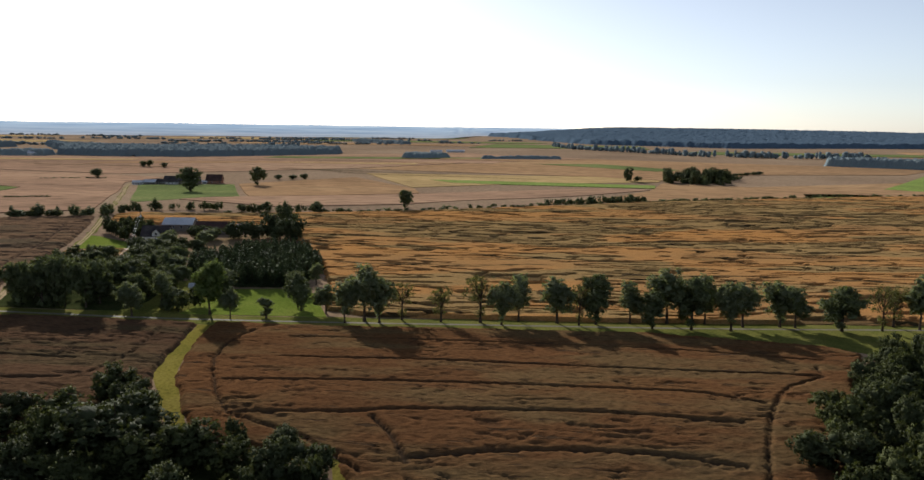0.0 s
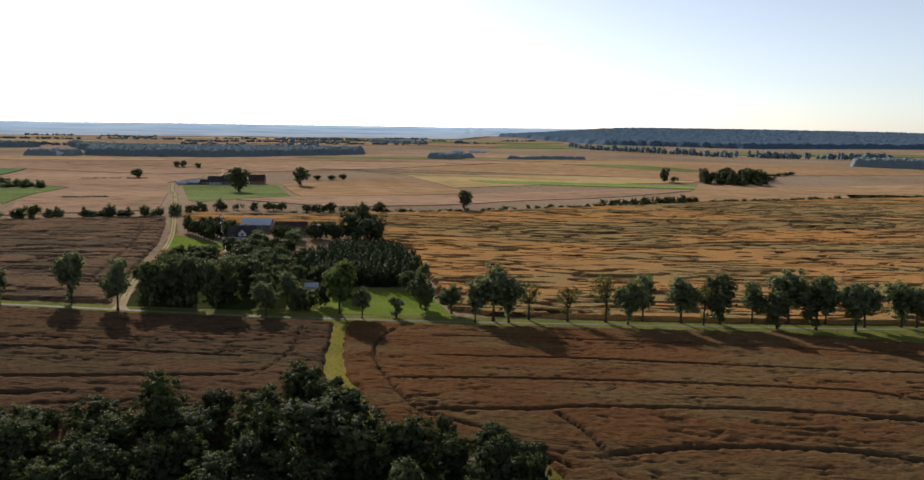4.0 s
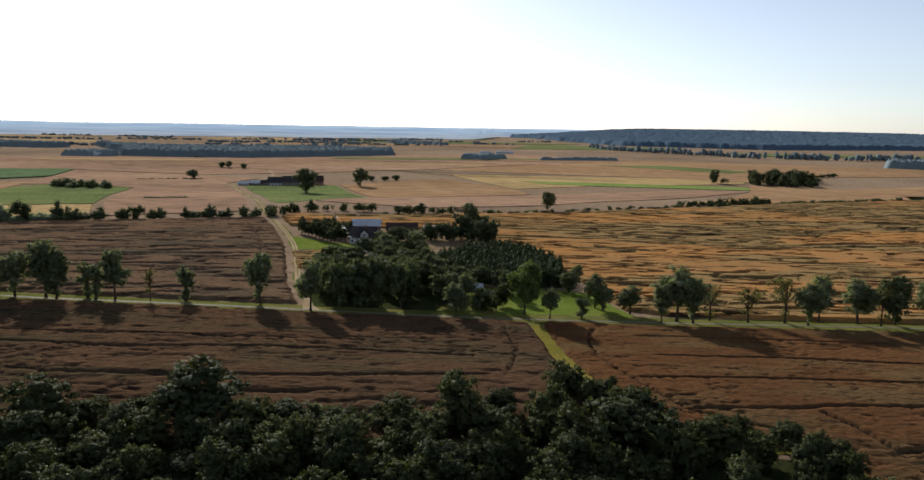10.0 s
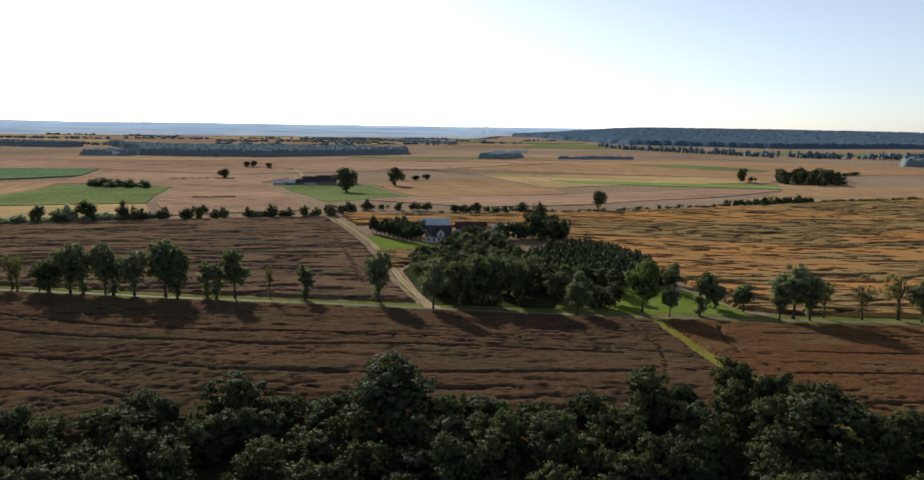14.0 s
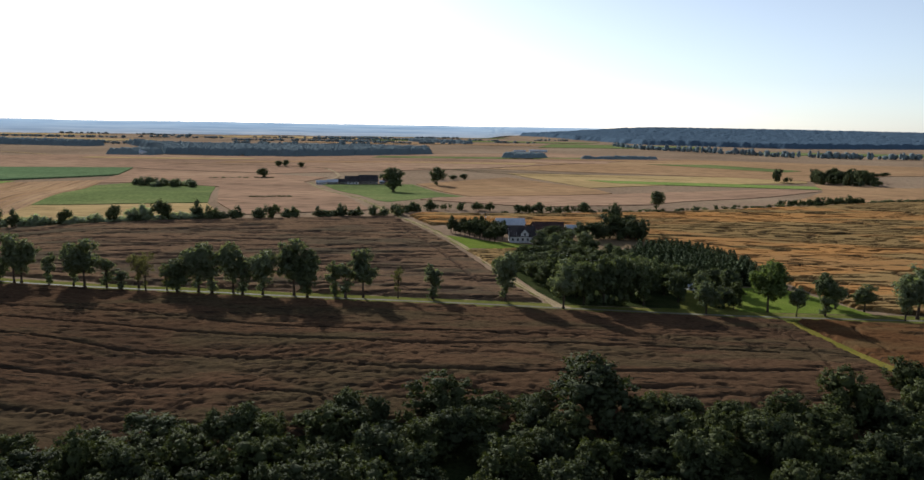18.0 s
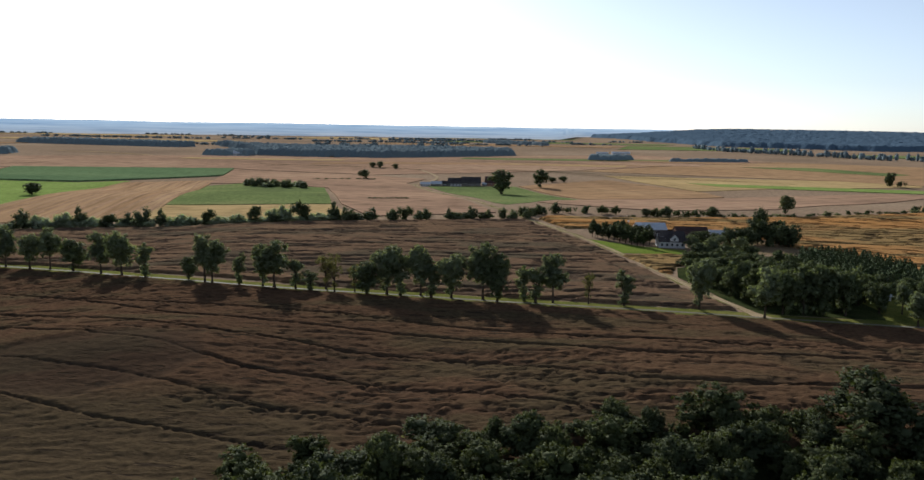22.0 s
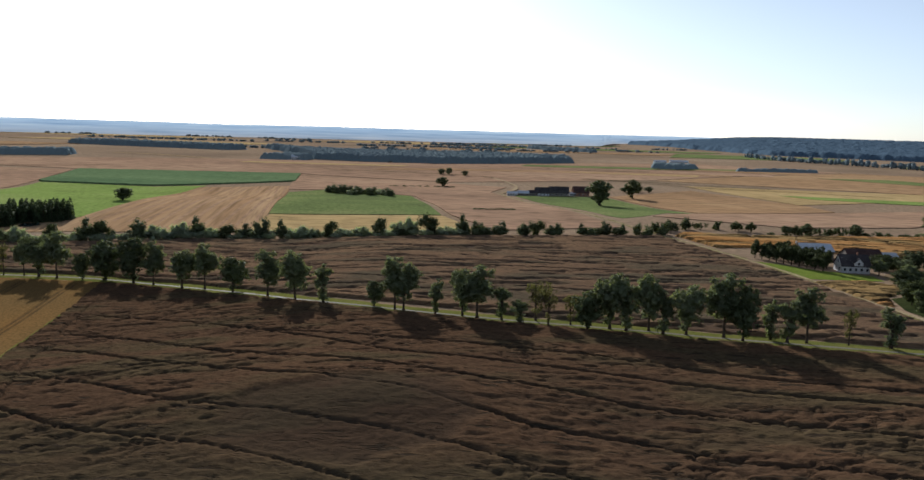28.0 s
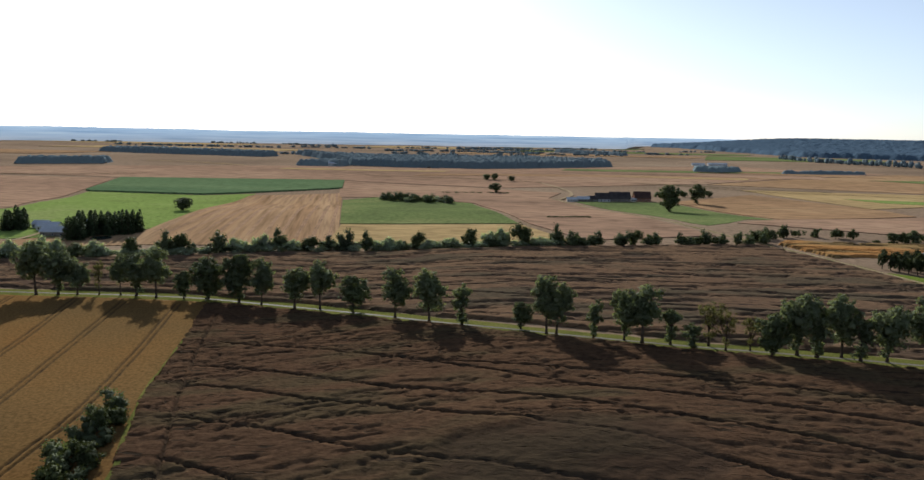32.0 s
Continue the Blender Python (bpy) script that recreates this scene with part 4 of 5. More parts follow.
for k in range(5):
    kind("wood%d" % k, broadleaf(60 + k, 11, 11, 0.02, 10, 4000, 0.3, puff=0.8, per=2.0), (M_LEAF_WOOD, M_LEAF_DARK)[k % 2], 11, 11)
for k in range(4):
    kind("copse%d" % k, broadleaf(110 + k, 13, 11, 0.02, 11, 3800, 0.34, puff=0.88, per=1.9), (M_LEAF, M_LEAF, M_LEAF_WOOD, M_LEAF)[k], 13, 11)
for k in range(2):
    kind("dense%d" % k, broadleaf(120 + k, 11, 12, 0.0, 11, 2000, 0.4, puff=1.05, per=1.7), M_LEAF_DARK, 11, 12)
    kind("hedge_tree%d" % k, broadleaf(125 + k, 9, 5.5, 0.0, 12, 1400, 0.32, top=0.4, puff=0.65, per=3.6), M_LEAF_DARK, 9, 5.5)
for k in range(3):
    kind("bush%d" % k, broadleaf(70 + k, 4.5, 6, 0.0, 6, 560, 0.3, puff=0.72, per=1.9), (M_LEAF, M_LEAF_WOOD, M_LEAF_ROAD)[k], 4.5, 6)
for k in range(4):
    kind("thicket%d" % k, broadleaf(140 + k, 6, 6.5, 0.0, 10, 1000, 0.3, puff=0.95, per=1.8), (M_LEAF_WOOD, M_LEAF, M_LEAF_GREY, M_LEAF)[k], 6, 6.5)
for k in range(3):
    kind("spruce%d" % k, conifer(90 + k, 10, 4.6, 520, 0.36), M_NEEDLE, 10, 4.6)

PLACE = np.random.RandomState(99)


def tree(key, x, y, h, w, name, label, group, sink=0.15, category="tree"):
    tm, cm, h0, w0 = KINDS[key]
    ob = new(name)
    ob.empty_display_size = 0.5
    ob.matrix_basis = pose(x, y, ground_z(x, y) - sink, 0, 0, PLACE.uniform(0, 360)) @ Matrix.Diagonal((w / w0, w / w0, h / h0, 1))
    part("trunk", tm, ob)
    part("crown", cm, ob)
    return tagged(ob, label, category, group)


def inside(x, y, poly):
    return bool(signed_inside(np.array([x]), np.array([y]), poly)[0] > 0)


def scatter(poly, gap, jitter=0.4):
    xs, ys = [p[0] for p in poly], [p[1] for p in poly]
    out, r = [], 0
    y = min(ys)
    while y < max(ys):
        x = min(xs) + (gap / 2 if r % 2 else 0)
        while x < max(xs):
            px, py = x + PLACE.uniform(-jitter, jitter) * gap, y + PLACE.uniform(-jitter, jitter) * gap
            if inside(px, py, poly):
                out.append((px, py))
            x += gap
        y += gap * 0.87
        r += 1
    return out


# avenue: x, y, height, width
AVENUE_WEST = [(-547, 303.5, 18.8, 11.8), (-539, 305.3, 17.3, 10.4), (-532, 306.9, 11.9, 8.3), (-524, 308.7, 15.7, 4.6), (-516, 310.3, 14.3, 6.3), (-509, 309.7, 16.4, 11.3),
               (-500, 308.3, 17.7, 9.9), (-489, 308.6, 10.4, 6.1), (-480, 310.6, 16.5, 12), (-466, 307.1, 17.5, 11.7), (-456, 304.3, 15.7, 8), (-441, 298.3, 14.5, 10), (-431, 297, 16, 8.5)]
AVENUE_MID = [(-417, 290.7, 12.5, 9.8), (-400, 281.7, 15, 9.2), (-387, 273.8, 17, 10), (-376, 271.1, 14.3, 5.8), (-357, 266.9, 8.3, 5.8), (-349, 262.7, 16.2, 9), (-346, 262.1, 15.2, 9), (-335, 260, 12.4, 4),
              (-326, 259.7, 15, 7.6), (-321, 257.6, 15.5, 10.8), (-313, 257.1, 13.1, 4.7), (-307, 255.2, 8, 5.1), (-302, 258.1, 14.8, 7.4), (-298, 254, 12.4, 6.3), (-291, 255.3, 11.3, 5.2), (-286, 251.4, 12.2, 8.2)]
AVENUE_NEAR = [(-279, 252.8, 17.5, 9.9), (-274, 251.7, 14.7, 6.1), (-267, 253, 16.8, 8.2), (-263, 250.2, 14.3, 6.1), (-256, 250.6, 15.6, 9.1), (-245, 249.9, 17.8, 10.1), (-240, 247.3, 15.8, 9), (-231, 250.7, 13.1, 5.1),
               (-227, 248, 14.2, 5.6), (-221, 249.1, 15.3, 8.5), (-209, 249, 12.9, 4.1), (-197, 249, 12.6, 5.7), (-172, 249.1, 17.5, 8.3), (-153, 241, 15.1, 8.8)]
AVENUE_EAST = [(-37, 242.7, 12.5, 6.8), (-31, 245.9, 16.7, 11.7), (-26, 244.4, 15.5, 8.7), (-19, 249.3, 13.4, 6.9), (-6, 248.8, 13.9, 7.9), (7, 250, 17, 9.9), (14, 247.8, 14.3, 7.8), (20, 253.3, 14.4, 8), (33, 252.6, 15.1, 11.1),
               (40, 250.4, 14.8, 6), (46, 252.7, 16.2, 10.1), (58, 254.9, 13.1, 8.2), (64, 248.6, 12.1, 8.1)]
AVENUE_FAR_EAST = [(71, 256.3, 17, 11.5), (77, 248.4, 16.8, 10.3), (84, 256.7, 15.3, 7.4), (90, 248, 15.4, 9.4), (96, 253.8, 13.8, 9.6), (109, 254.8, 15.6, 9.8), (114, 254.3, 12.6, 8.8), (128, 250.6, 14.5, 12.5),
                   (142, 251.3, 16.7, 7.9), (149, 257.1, 16.2, 9.3), (156, 253.6, 17.2, 8.2)]
THIN = {(-524), (-302), (-298), (-291), (-209), (-19), (-6), (7), (40), (142), (149)}
DARK = {(-489), (-357), (-466), (-480), (46), (128), (-286), (-240), (64), (77), (-417)}
n = 0
for stand in (AVENUE_WEST, AVENUE_MID, AVENUE_NEAR, AVENUE_EAST, AVENUE_FAR_EAST):
    for x, y, h, w in stand:
        n += 1
        if x in THIN:
            tree("thin%d" % (n % 2), x, y, h * 1.07, w * 1.16, "roadside_tree", "thin half-bare roadside tree with sparse dry leaves", "trees along the road")
        elif x in DARK:
            tree("dark%d" % (n % 2), x, y, h * 1.07, w * 1.16, "roadside_tree", "dense dark green roadside tree with a short trunk", "trees along the road")
        elif w < 6.2:
            tree("slim%d" % (n % 2), x, y, h * 1.07, w * 1.16, "roadside_tree", "slender young green roadside tree", "trees along the road")
        else:
            tree("ash%d" % (n % 4), x, y, h * 1.07, w * 1.16, "roadside_tree", "full green roadside tree with a clear trunk", "trees along the road")

# wooded valley in front
WOOD_WEST = [(-318, 74), (-300, 112), (-277, 128), (-256, 134), (-246, 138), (-233, 142), (-216, 146), (-198, 147), (-181, 149), (-158, 153), (-136, 153), (-114, 154), (-96, 156), (-84, 166), (-72, 166), (-62, 154), (-48, 146), (-28, 143), (-20, 124), (-22, 70)]
WOOD_EAST = [(74, 70), (73, 148), (81, 166), (94, 186), (104, 196), (118, 214), (148, 217), (150, 70)]
n = 0
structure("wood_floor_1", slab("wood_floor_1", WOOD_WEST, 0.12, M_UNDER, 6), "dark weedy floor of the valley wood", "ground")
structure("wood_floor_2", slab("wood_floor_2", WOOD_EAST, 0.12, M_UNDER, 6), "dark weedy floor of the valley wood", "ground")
structure("wood_margin", ribbon("wood_margin", [(-277, 134), (-256, 139), (-246, 142.5), (-233, 146), (-216, 150), (-198, 151), (-181, 153.5), (-158, 157), (-136, 157.5), (-114, 158), (-98, 160), (-88, 168)], [4, 5, 5, 6, 4, 5, 5], 0.5, M_VERGE, step=2.0, ragged=2.0, k=9), "strip of rough grass between crop and wood", "verge")
# edge of the wood: x, y, height, width
EDGE = [(-57, 144, 10, 9), (-43, 140, 9, 9), (-34, 136, 9.5, 9), (-28, 127, 9, 9), (-60, 134, 10, 10), (-72, 162, 9.5, 9), (-66.5, 155, 10.5, 9), (-158.7, 149, 12.6, 20), (-79, 168, 10, 11.5), (-104.5, 149, 13, 12.8), (-67.5, 145, 14.2, 21), (-51.5, 142, 11, 13), (-35, 147, 6.6, 8), (-85, 154, 10.8, 11), (-192, 149, 9.6, 14), (-189.5, 142, 9.6, 6),
        (-212, 149, 6.0, 8), (-205, 143.5, 6.6, 6), (-146, 147, 10.2, 10.5), (-183, 138.5, 6.8, 8), (-149, 134, 11.6, 12), (-135.4, 137, 10, 8), (-237, 136, 7.0, 5), (-224.6, 131, 9, 6), (-255.5, 120, 10.8, 9.5),
        (-245.7, 122.5, 7.4, 6), (-213, 127, 6.6, 11), (-44.4, 147, 7.6, 5), (-26.8, 136, 9.4, 6), (-229, 141, 4.5, 6), (-219, 143, 4.5, 6), (-265, 126, 5, 6), (-272, 122, 4.5, 6), (-286, 112, 5, 7), (-297, 104, 5, 7)]
for x, y, h, w in EDGE:
    n += 1
    tree("wood%d" % (n % 5), x, y, h, w, "wood_tree", "tall broad tree at the edge of the valley wood" if h > 8 else "low bushy tree at the edge of the valley wood", "trees of the valley wood")
for x, y in spline([(-290, 116), (-256, 133), (-233, 141), (-198, 146), (-158, 152), (-114, 153), (-96, 156)], 5.5):
    n += 1
    tree("bush%d" % (n % 3), x + PLACE.uniform(-1.5, 1.5), y + PLACE.uniform(-2, 1), PLACE.uniform(2.2, 4.0), PLACE.uniform(4, 6.5), "wood_bush", "dark scrubby bush on the margin of the wood", "scrub of the valley wood", category="bush")
BACK_ROWS = []
for stand in (WOOD_WEST, WOOD_EAST):
    for x, y in scatter(stand, 9.4):
        if y < (104 if x > -200 else 98):
            BACK_ROWS.append((x, y))
            continue
        if min(math.hypot(x - e[0], y - e[1]) - 0.3 * e[3] for e in EDGE) < 2.0:
            continue
        n += 1
        inner = sm(0, 22, float(signed_inside(np.array([x]), np.array([y]), stand)[0]))
        h = PLACE.uniform(5.5, 7.5) + inner * PLACE.uniform(0.5, 4.0) + (3.0 if stand is WOOD_EAST else 0)
        tree("wood%d" % (n % 5), x, y, h, PLACE.uniform(8.5, 12.5), "wood_tree", "broad dark green tree in a dense valley wood", "trees of the valley wood")


def joined_crowns(name, spots, label):
    """Trees at the back of a wood, crown by crown, as one mesh."""
    rs = np.random.RandomState(8)
    crowns = [broadleaf(150 + k, 9, 11.5, 0.0, 10, 1000, 0.5, puff=0.95, per=1.8)[1] for k in range(3)]
    V, F, N, count = [], [], [], 0
    for i, (x, y) in enumerate(spots):
        v, f, nrm = crowns[i % 3]
        a, w, h = rs.uniform(0, 6.28), rs.uniform(0.9, 1.2), rs.uniform(0.8, 1.15)
        turn = np.array([[math.cos(a), math.sin(a), 0], [-math.sin(a), math.cos(a), 0], [0, 0, 1]])
        V.append(np.asarray(v) @ turn * (w, w, h) + (x, y, ground_z(x, y) - 0.15))
        F.append(np.asarray(f) + count)
        N.append(np.asarray(nrm) @ turn)
        count += len(v)
    return tagged(new(name, leafy(name, (np.vstack(V), np.vstack(F), np.vstack(N)), M_LEAF_DARK)), label, "wood", kind="stuff")


joined_crowns("valley_wood", BACK_ROWS, "dense dark green canopy of the valley wood")
HEDGE_END = [(-445.1, 191.0, 5.2, 7.2), (-442.9, 179.6, 5.9, 6.6), (-443.0, 174.0, 5.8, 6.4), (-440.8, 183.0, 4.5, 5.4), (-439.2, 174.0, 3.6, 6.4), (-436.4, 166.6, 4.6, 6.0), (-440.2, 163.0, 6.2, 6.8), (-440.0, 168.4, 4.6, 5.2),
             (-435.2, 161.0, 3.6, 5.6), (-439.0, 157.4, 5.6, 6.2), (-433.6, 153.5, 4.4, 6.0), (-437.0, 150.0, 6.0, 7.0), (-431.5, 146.0, 4.6, 6.4), (-434.5, 141.0, 5.5, 7.0), (-446.6, 186.6, 3.8, 5.2), (-444.8, 168.6, 4.2, 5.2)]
for x, y, h, w in HEDGE_END:
    n += 1
    tree("thicket%d" % (n % 2), x, y, h, w, "hedge_bush", "dark green bush on the boundary between two fields", "bushes on the field boundary", category="bush")

# farm copse, plantation, garden trees
COPSE = [(-146, 258), (-122, 256), (-118, 262), (-119, 300), (-124, 328), (-146, 334), (-153, 322), (-155, 300)]
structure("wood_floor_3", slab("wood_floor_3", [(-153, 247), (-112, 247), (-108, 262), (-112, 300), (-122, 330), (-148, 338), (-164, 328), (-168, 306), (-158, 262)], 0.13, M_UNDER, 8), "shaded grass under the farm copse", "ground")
for x, y in scatter(COPSE, 11.0):
    n += 1
    tree(("copse%d" % (n % 4)), x, y, PLACE.uniform(9.5, 14.5) if y < 285 else PLACE.uniform(6.5, 10.0), PLACE.uniform(9.5, 13.5), "copse_tree", "broad green tree in the farm copse", "trees of the farm copse")
for x, y, h, w, key in ((-150.5, 262, 12, 10, "copse2"), (-155, 273, 11, 9, "copse0"), (-157, 284, 10, 9, "copse3"), (-159, 295, 10, 9, "copse1"), (-161, 306, 9, 9, "copse0"), (-161, 317, 9, 9, "copse2"), (-158, 327, 9, 9, "copse3"), (-145, 248, 16.5, 11, "copse1"), (-138, 249, 17, 12, "copse0"), (-131, 250, 18.5, 12, "copse1"), (-124, 250, 19, 12, "copse3"), (-146, 259, 13, 10, "copse3")):
    tree(key, x, y, h, w, "copse_tree", "tall round tree at the road edge of the farm copse", "trees of the farm copse")
for x, y in scatter([(-120, 264), (-104, 262), (-105, 276), (-110, 300), (-122, 332), (-119, 300)], 7.6):
    n += 1
    tree(("copse1", "dark0", "ash1", "slim1", "dark1")[n % 5], x, y, PLACE.uniform(7, 11), PLACE.uniform(6, 9), "garden_tree", "leafy tree standing in the shade of the farm copse", "trees round the farms")
for x, y in scatter([(-153, 338), (-128, 338), (-120, 362), (-146, 364)], 8.5):
    n += 1
    tree(("dark0", "copse2", "dark1")[n % 3], x, y, PLACE.uniform(6, 8.5), PLACE.uniform(7, 10), "garden_tree", "low leafy tree between copse and farmyard", "trees round the farms")
PLANTATION = [(-108, 303), (-84, 290), (-62, 294), (-60, 330), (-72, 362), (-84, 370), (-100, 362), (-116, 328)]
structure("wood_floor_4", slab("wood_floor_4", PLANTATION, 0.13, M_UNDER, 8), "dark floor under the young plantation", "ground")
for x, y in scatter(PLANTATION, 3.5, 0.45):
    n += 1
    tree("spruce%d" % (n % 3), x, y, PLACE.uniform(7.6, 8.7), PLACE.uniform(4.4, 5.4), "plantation_spruce", "dark young spruce in a dense even plantation", "spruces of the plantation")
for x, y, h, w, key in ((-105, 240.9, 11.5, 9, "ash0"), (-82, 247.1, 17.4, 13.3, "bright0"), (-74, 242.6, 10, 6.1, "ash1"), (-63, 245.1, 8.9, 5.2, "slim0"), (-56, 260.9, 12.4, 7.7, "dark0"), (-54, 256.8, 10, 7.6, "ash2"),
                        (-45, 254, 9.6, 8.7, "ash3"), (-95, 253.4, 9.4, 7, "slim0"), (-110, 257, 12, 9, "copse1"), (-112, 269, 11, 9, "copse2"), (-96, 290, 9, 8, "dark1"), (-102, 258, 11, 7, "ash1"), 
                        (-98, 252, 6, 7, "bush0"), (-93, 249, 6.5, 7, "bush1"), (-89, 258, 8, 8, "copse2"), (-86, 274, 10, 8, "dark0"), (-106, 282, 11, 9, "copse3"), (-88, 284, 9, 9, "dark1"), (-138, 401, 8, 10, "dense0"), (-131, 404, 7, 9, "dense0"), (-62, 285, 9, 7, "dark1"), (-57, 300, 9, 6, "ash0"),
                        (-121, 408, 9.5, 12, "dense0"), (-112, 410, 10, 12, "dense1"), (-104, 416, 14, 13, "dense0"), (-97, 411, 12, 13, "dense1"), (-89, 411, 12, 12, "dense0"), (-99, 432, 19, 9, "dense1"), (-93, 421, 13, 12, "dense0"), (-130, 398, 7, 9, "ash2"),
                        (-146, 384, 7, 8, "ash3"), (-140, 366, 9, 9, "ash0"), (-150, 352, 9, 8, "dark1"), (-125, 372, 9, 8, "ash1"), (-41, 564, 14, 11, "dark0"), (-252, 716, 25, 20, "dark1"), (-213, 806, 20, 16, "dark0")):
    tree(key, x, y, h, w, "garden_tree", "leafy tree standing on grass by the farmstead" if y < 300 else "full dark green tree standing by itself", "trees round the farms")
for x, y in [(-193 + 2.6 * k, 417 - 3.3 * k) for k in range(10)] + [(-186 + 2.6 * k, 421 - 3.2 * k) for k in range(9)] + [(-179 + 2.8 * k, 424 - 3.4 * k) for k in range(6)]:
    n += 1
    tree("hedge_tree%d" % (n % 2), x, y, PLACE.uniform(9, 12), PLACE.uniform(4.2, 5.6), "shelter_tree", "dark upright shelterbelt tree beside the farmhouse", "shelterbelt by the farmhouse")

# hedges
def hedge(line, gap, hs, ws, keys, label, group, miss=0.0, spread=2.0):
    global n
    for x, y in spline(line, gap):
        if PLACE.rand() < miss:
            continue
        n += 1
        tree(keys[PLACE.randint(len(keys))], x + PLACE.uniform(-spread, spread), y + PLACE.uniform(-spread, spread), PLACE.uniform(*hs), PLACE.uniform(*ws), "hedge_bush", label, group, category="bush")


LONG = [(-660, 362), (-617, 378), (-554, 401), (-487, 431), (-424, 441), (-377, 446), (-340, 452)]
hedge(LONG, 8.0, (6.0, 12), (8, 12), ("thicket2", "thicket0", "thicket2", "thicket1", "thicket3"), "tall grey-green willow bush in a field hedge", "bushes of the long hedge", 0.12, 2.5)
hedge(LONG, 3.9, (3.2, 6.0), (7, 10), ("thicket2", "thicket2", "thicket3"), "low rounded willow bush in a field hedge", "bushes of the long hedge", 0.1, 2.5)
hedge([(-340, 452), (-313, 463), (-263, 479), (-228, 492)], 4.6, (4, 8.5), (7, 11), ("thicket1", "thicket0", "thicket3"), "rounded green bush in a field hedge", "bushes of the long hedge", 0.1)
hedge([(-230, 500), (-215, 520), (-190, 530), (-170, 532)], 5.0, (5, 9), (7, 9), ("bush1", "bush0"), "tall dark bush by the lane", "bushes of the long hedge", 0.1, 4)
hedge([(-159, 516), (-79, 537), (-51, 545), (26, 580), (102, 612), (221, 690), (326, 749), (428, 780), (500, 800)], 6.0, (1.5, 3.5), (5, 8), ("bush0", "bush1", "bush2"), "low dark hedge bush at the field end", "bushes of the far hedge", 0.12)
hedge([(70, 600), (102, 614), (150, 642)], 5.0, (5, 8), (7, 9), ("bush1", "bush0"), "tall bush in the far hedge", "bushes of the far hedge")
hedge([(-150, 520), (-125, 527), (-100, 533)], 5.5, (5, 8), (7, 9), ("bush1", "dark0"), "tall bush in the far hedge", "bushes of the far hedge")
hedge([(-512, 766), (-480, 752), (-450, 742)], 3.2, (4.5, 9), (9, 13), ("thicket1", "thicket3", "thicket2"), "bush round a field pond", "bushes round the pond", 0, 9)
hedge([(-353, 596), (-325, 604)], 4.0, (1.6, 2.2), (5, 6), ("bush1",), "low dark strip of weeds in a field", "weed strip", 0, 0.6)
hedge([(-468, 868), (-404, 872)], 9.0, (1.5, 2.5), (7, 9), ("bush1",), "low hedge in a far field", "low hedge")
for x, y, h, w in ((-417, 884, 11, 13), (-634, 593, 11, 14), (-212, 895, 6, 10), (-197, 903, 6, 10.5), (-184, 906, 7, 10), (-446, 1083, 9, 10), (-434, 1078, 10, 10), (-411, 1069, 8, 9)):
    tree("dark%d" % (n % 2), x, y, h, w, "field_tree", "round dark tree alone in a field", "field trees")
    n += 1
for x, y in scatter([(-622, 431.5), (-612, 435), (-618, 446), (-617, 453), (-606, 452.5), (-597, 468), (-603, 480), (-636, 464), (-628, 446)], 3.9) + scatter([(-684, 453), (-669, 458), (-672, 474), (-692, 480)], 4.6):
    tree("spruce%d" % (n % 3), x, y, PLACE.uniform(9, 14.5), PLACE.uniform(6.5, 8), "garden_spruce", "dark spruce sheltering a lakeside farm", "spruces of the lakeside farm")
    n += 1


def wood(name, poly, gap, height, mat, leaf, per, label, up=0.8):
    """A wood seen from afar: crowns side by side with loose leaves over them, as one mesh."""
    rs = np.random.RandomState(5)
    pts = np.array(poly if gap < 0 else scatter(poly, gap))
    gap, m = abs(gap), len(pts)
    h = height * rs.uniform(0.5, 1.15, m)
    base = terrain(pts[:, 0], pts[:, 1])
    d = rs.normal(size=(m, per, 3))
    d[:, :, 2] += 0.4
    d /= np.linalg.norm(d, axis=2)[:, :, None]
    wide = gap * rs.uniform(0.4, 1.0, m)
    core = cores(rs, np.column_stack([pts, base + h * 0.5]), np.column_stack([wide, wide, h * 0.5]), up)
    C = np.stack([pts[:, None, 0] + d[:, :, 0] * wide[:, None], pts[:, None, 1] + d[:, :, 1] * wide[:, None], (base + h * 0.5)[:, None] + d[:, :, 2] * (h * 0.5)[:, None]], 2).reshape(-1, 3)
    return tagged(new(name, leafy(name, together(leaves(rs, C, leaf, d.reshape(-1, 3), up), core), mat)), label, "wood", kind="stuff")


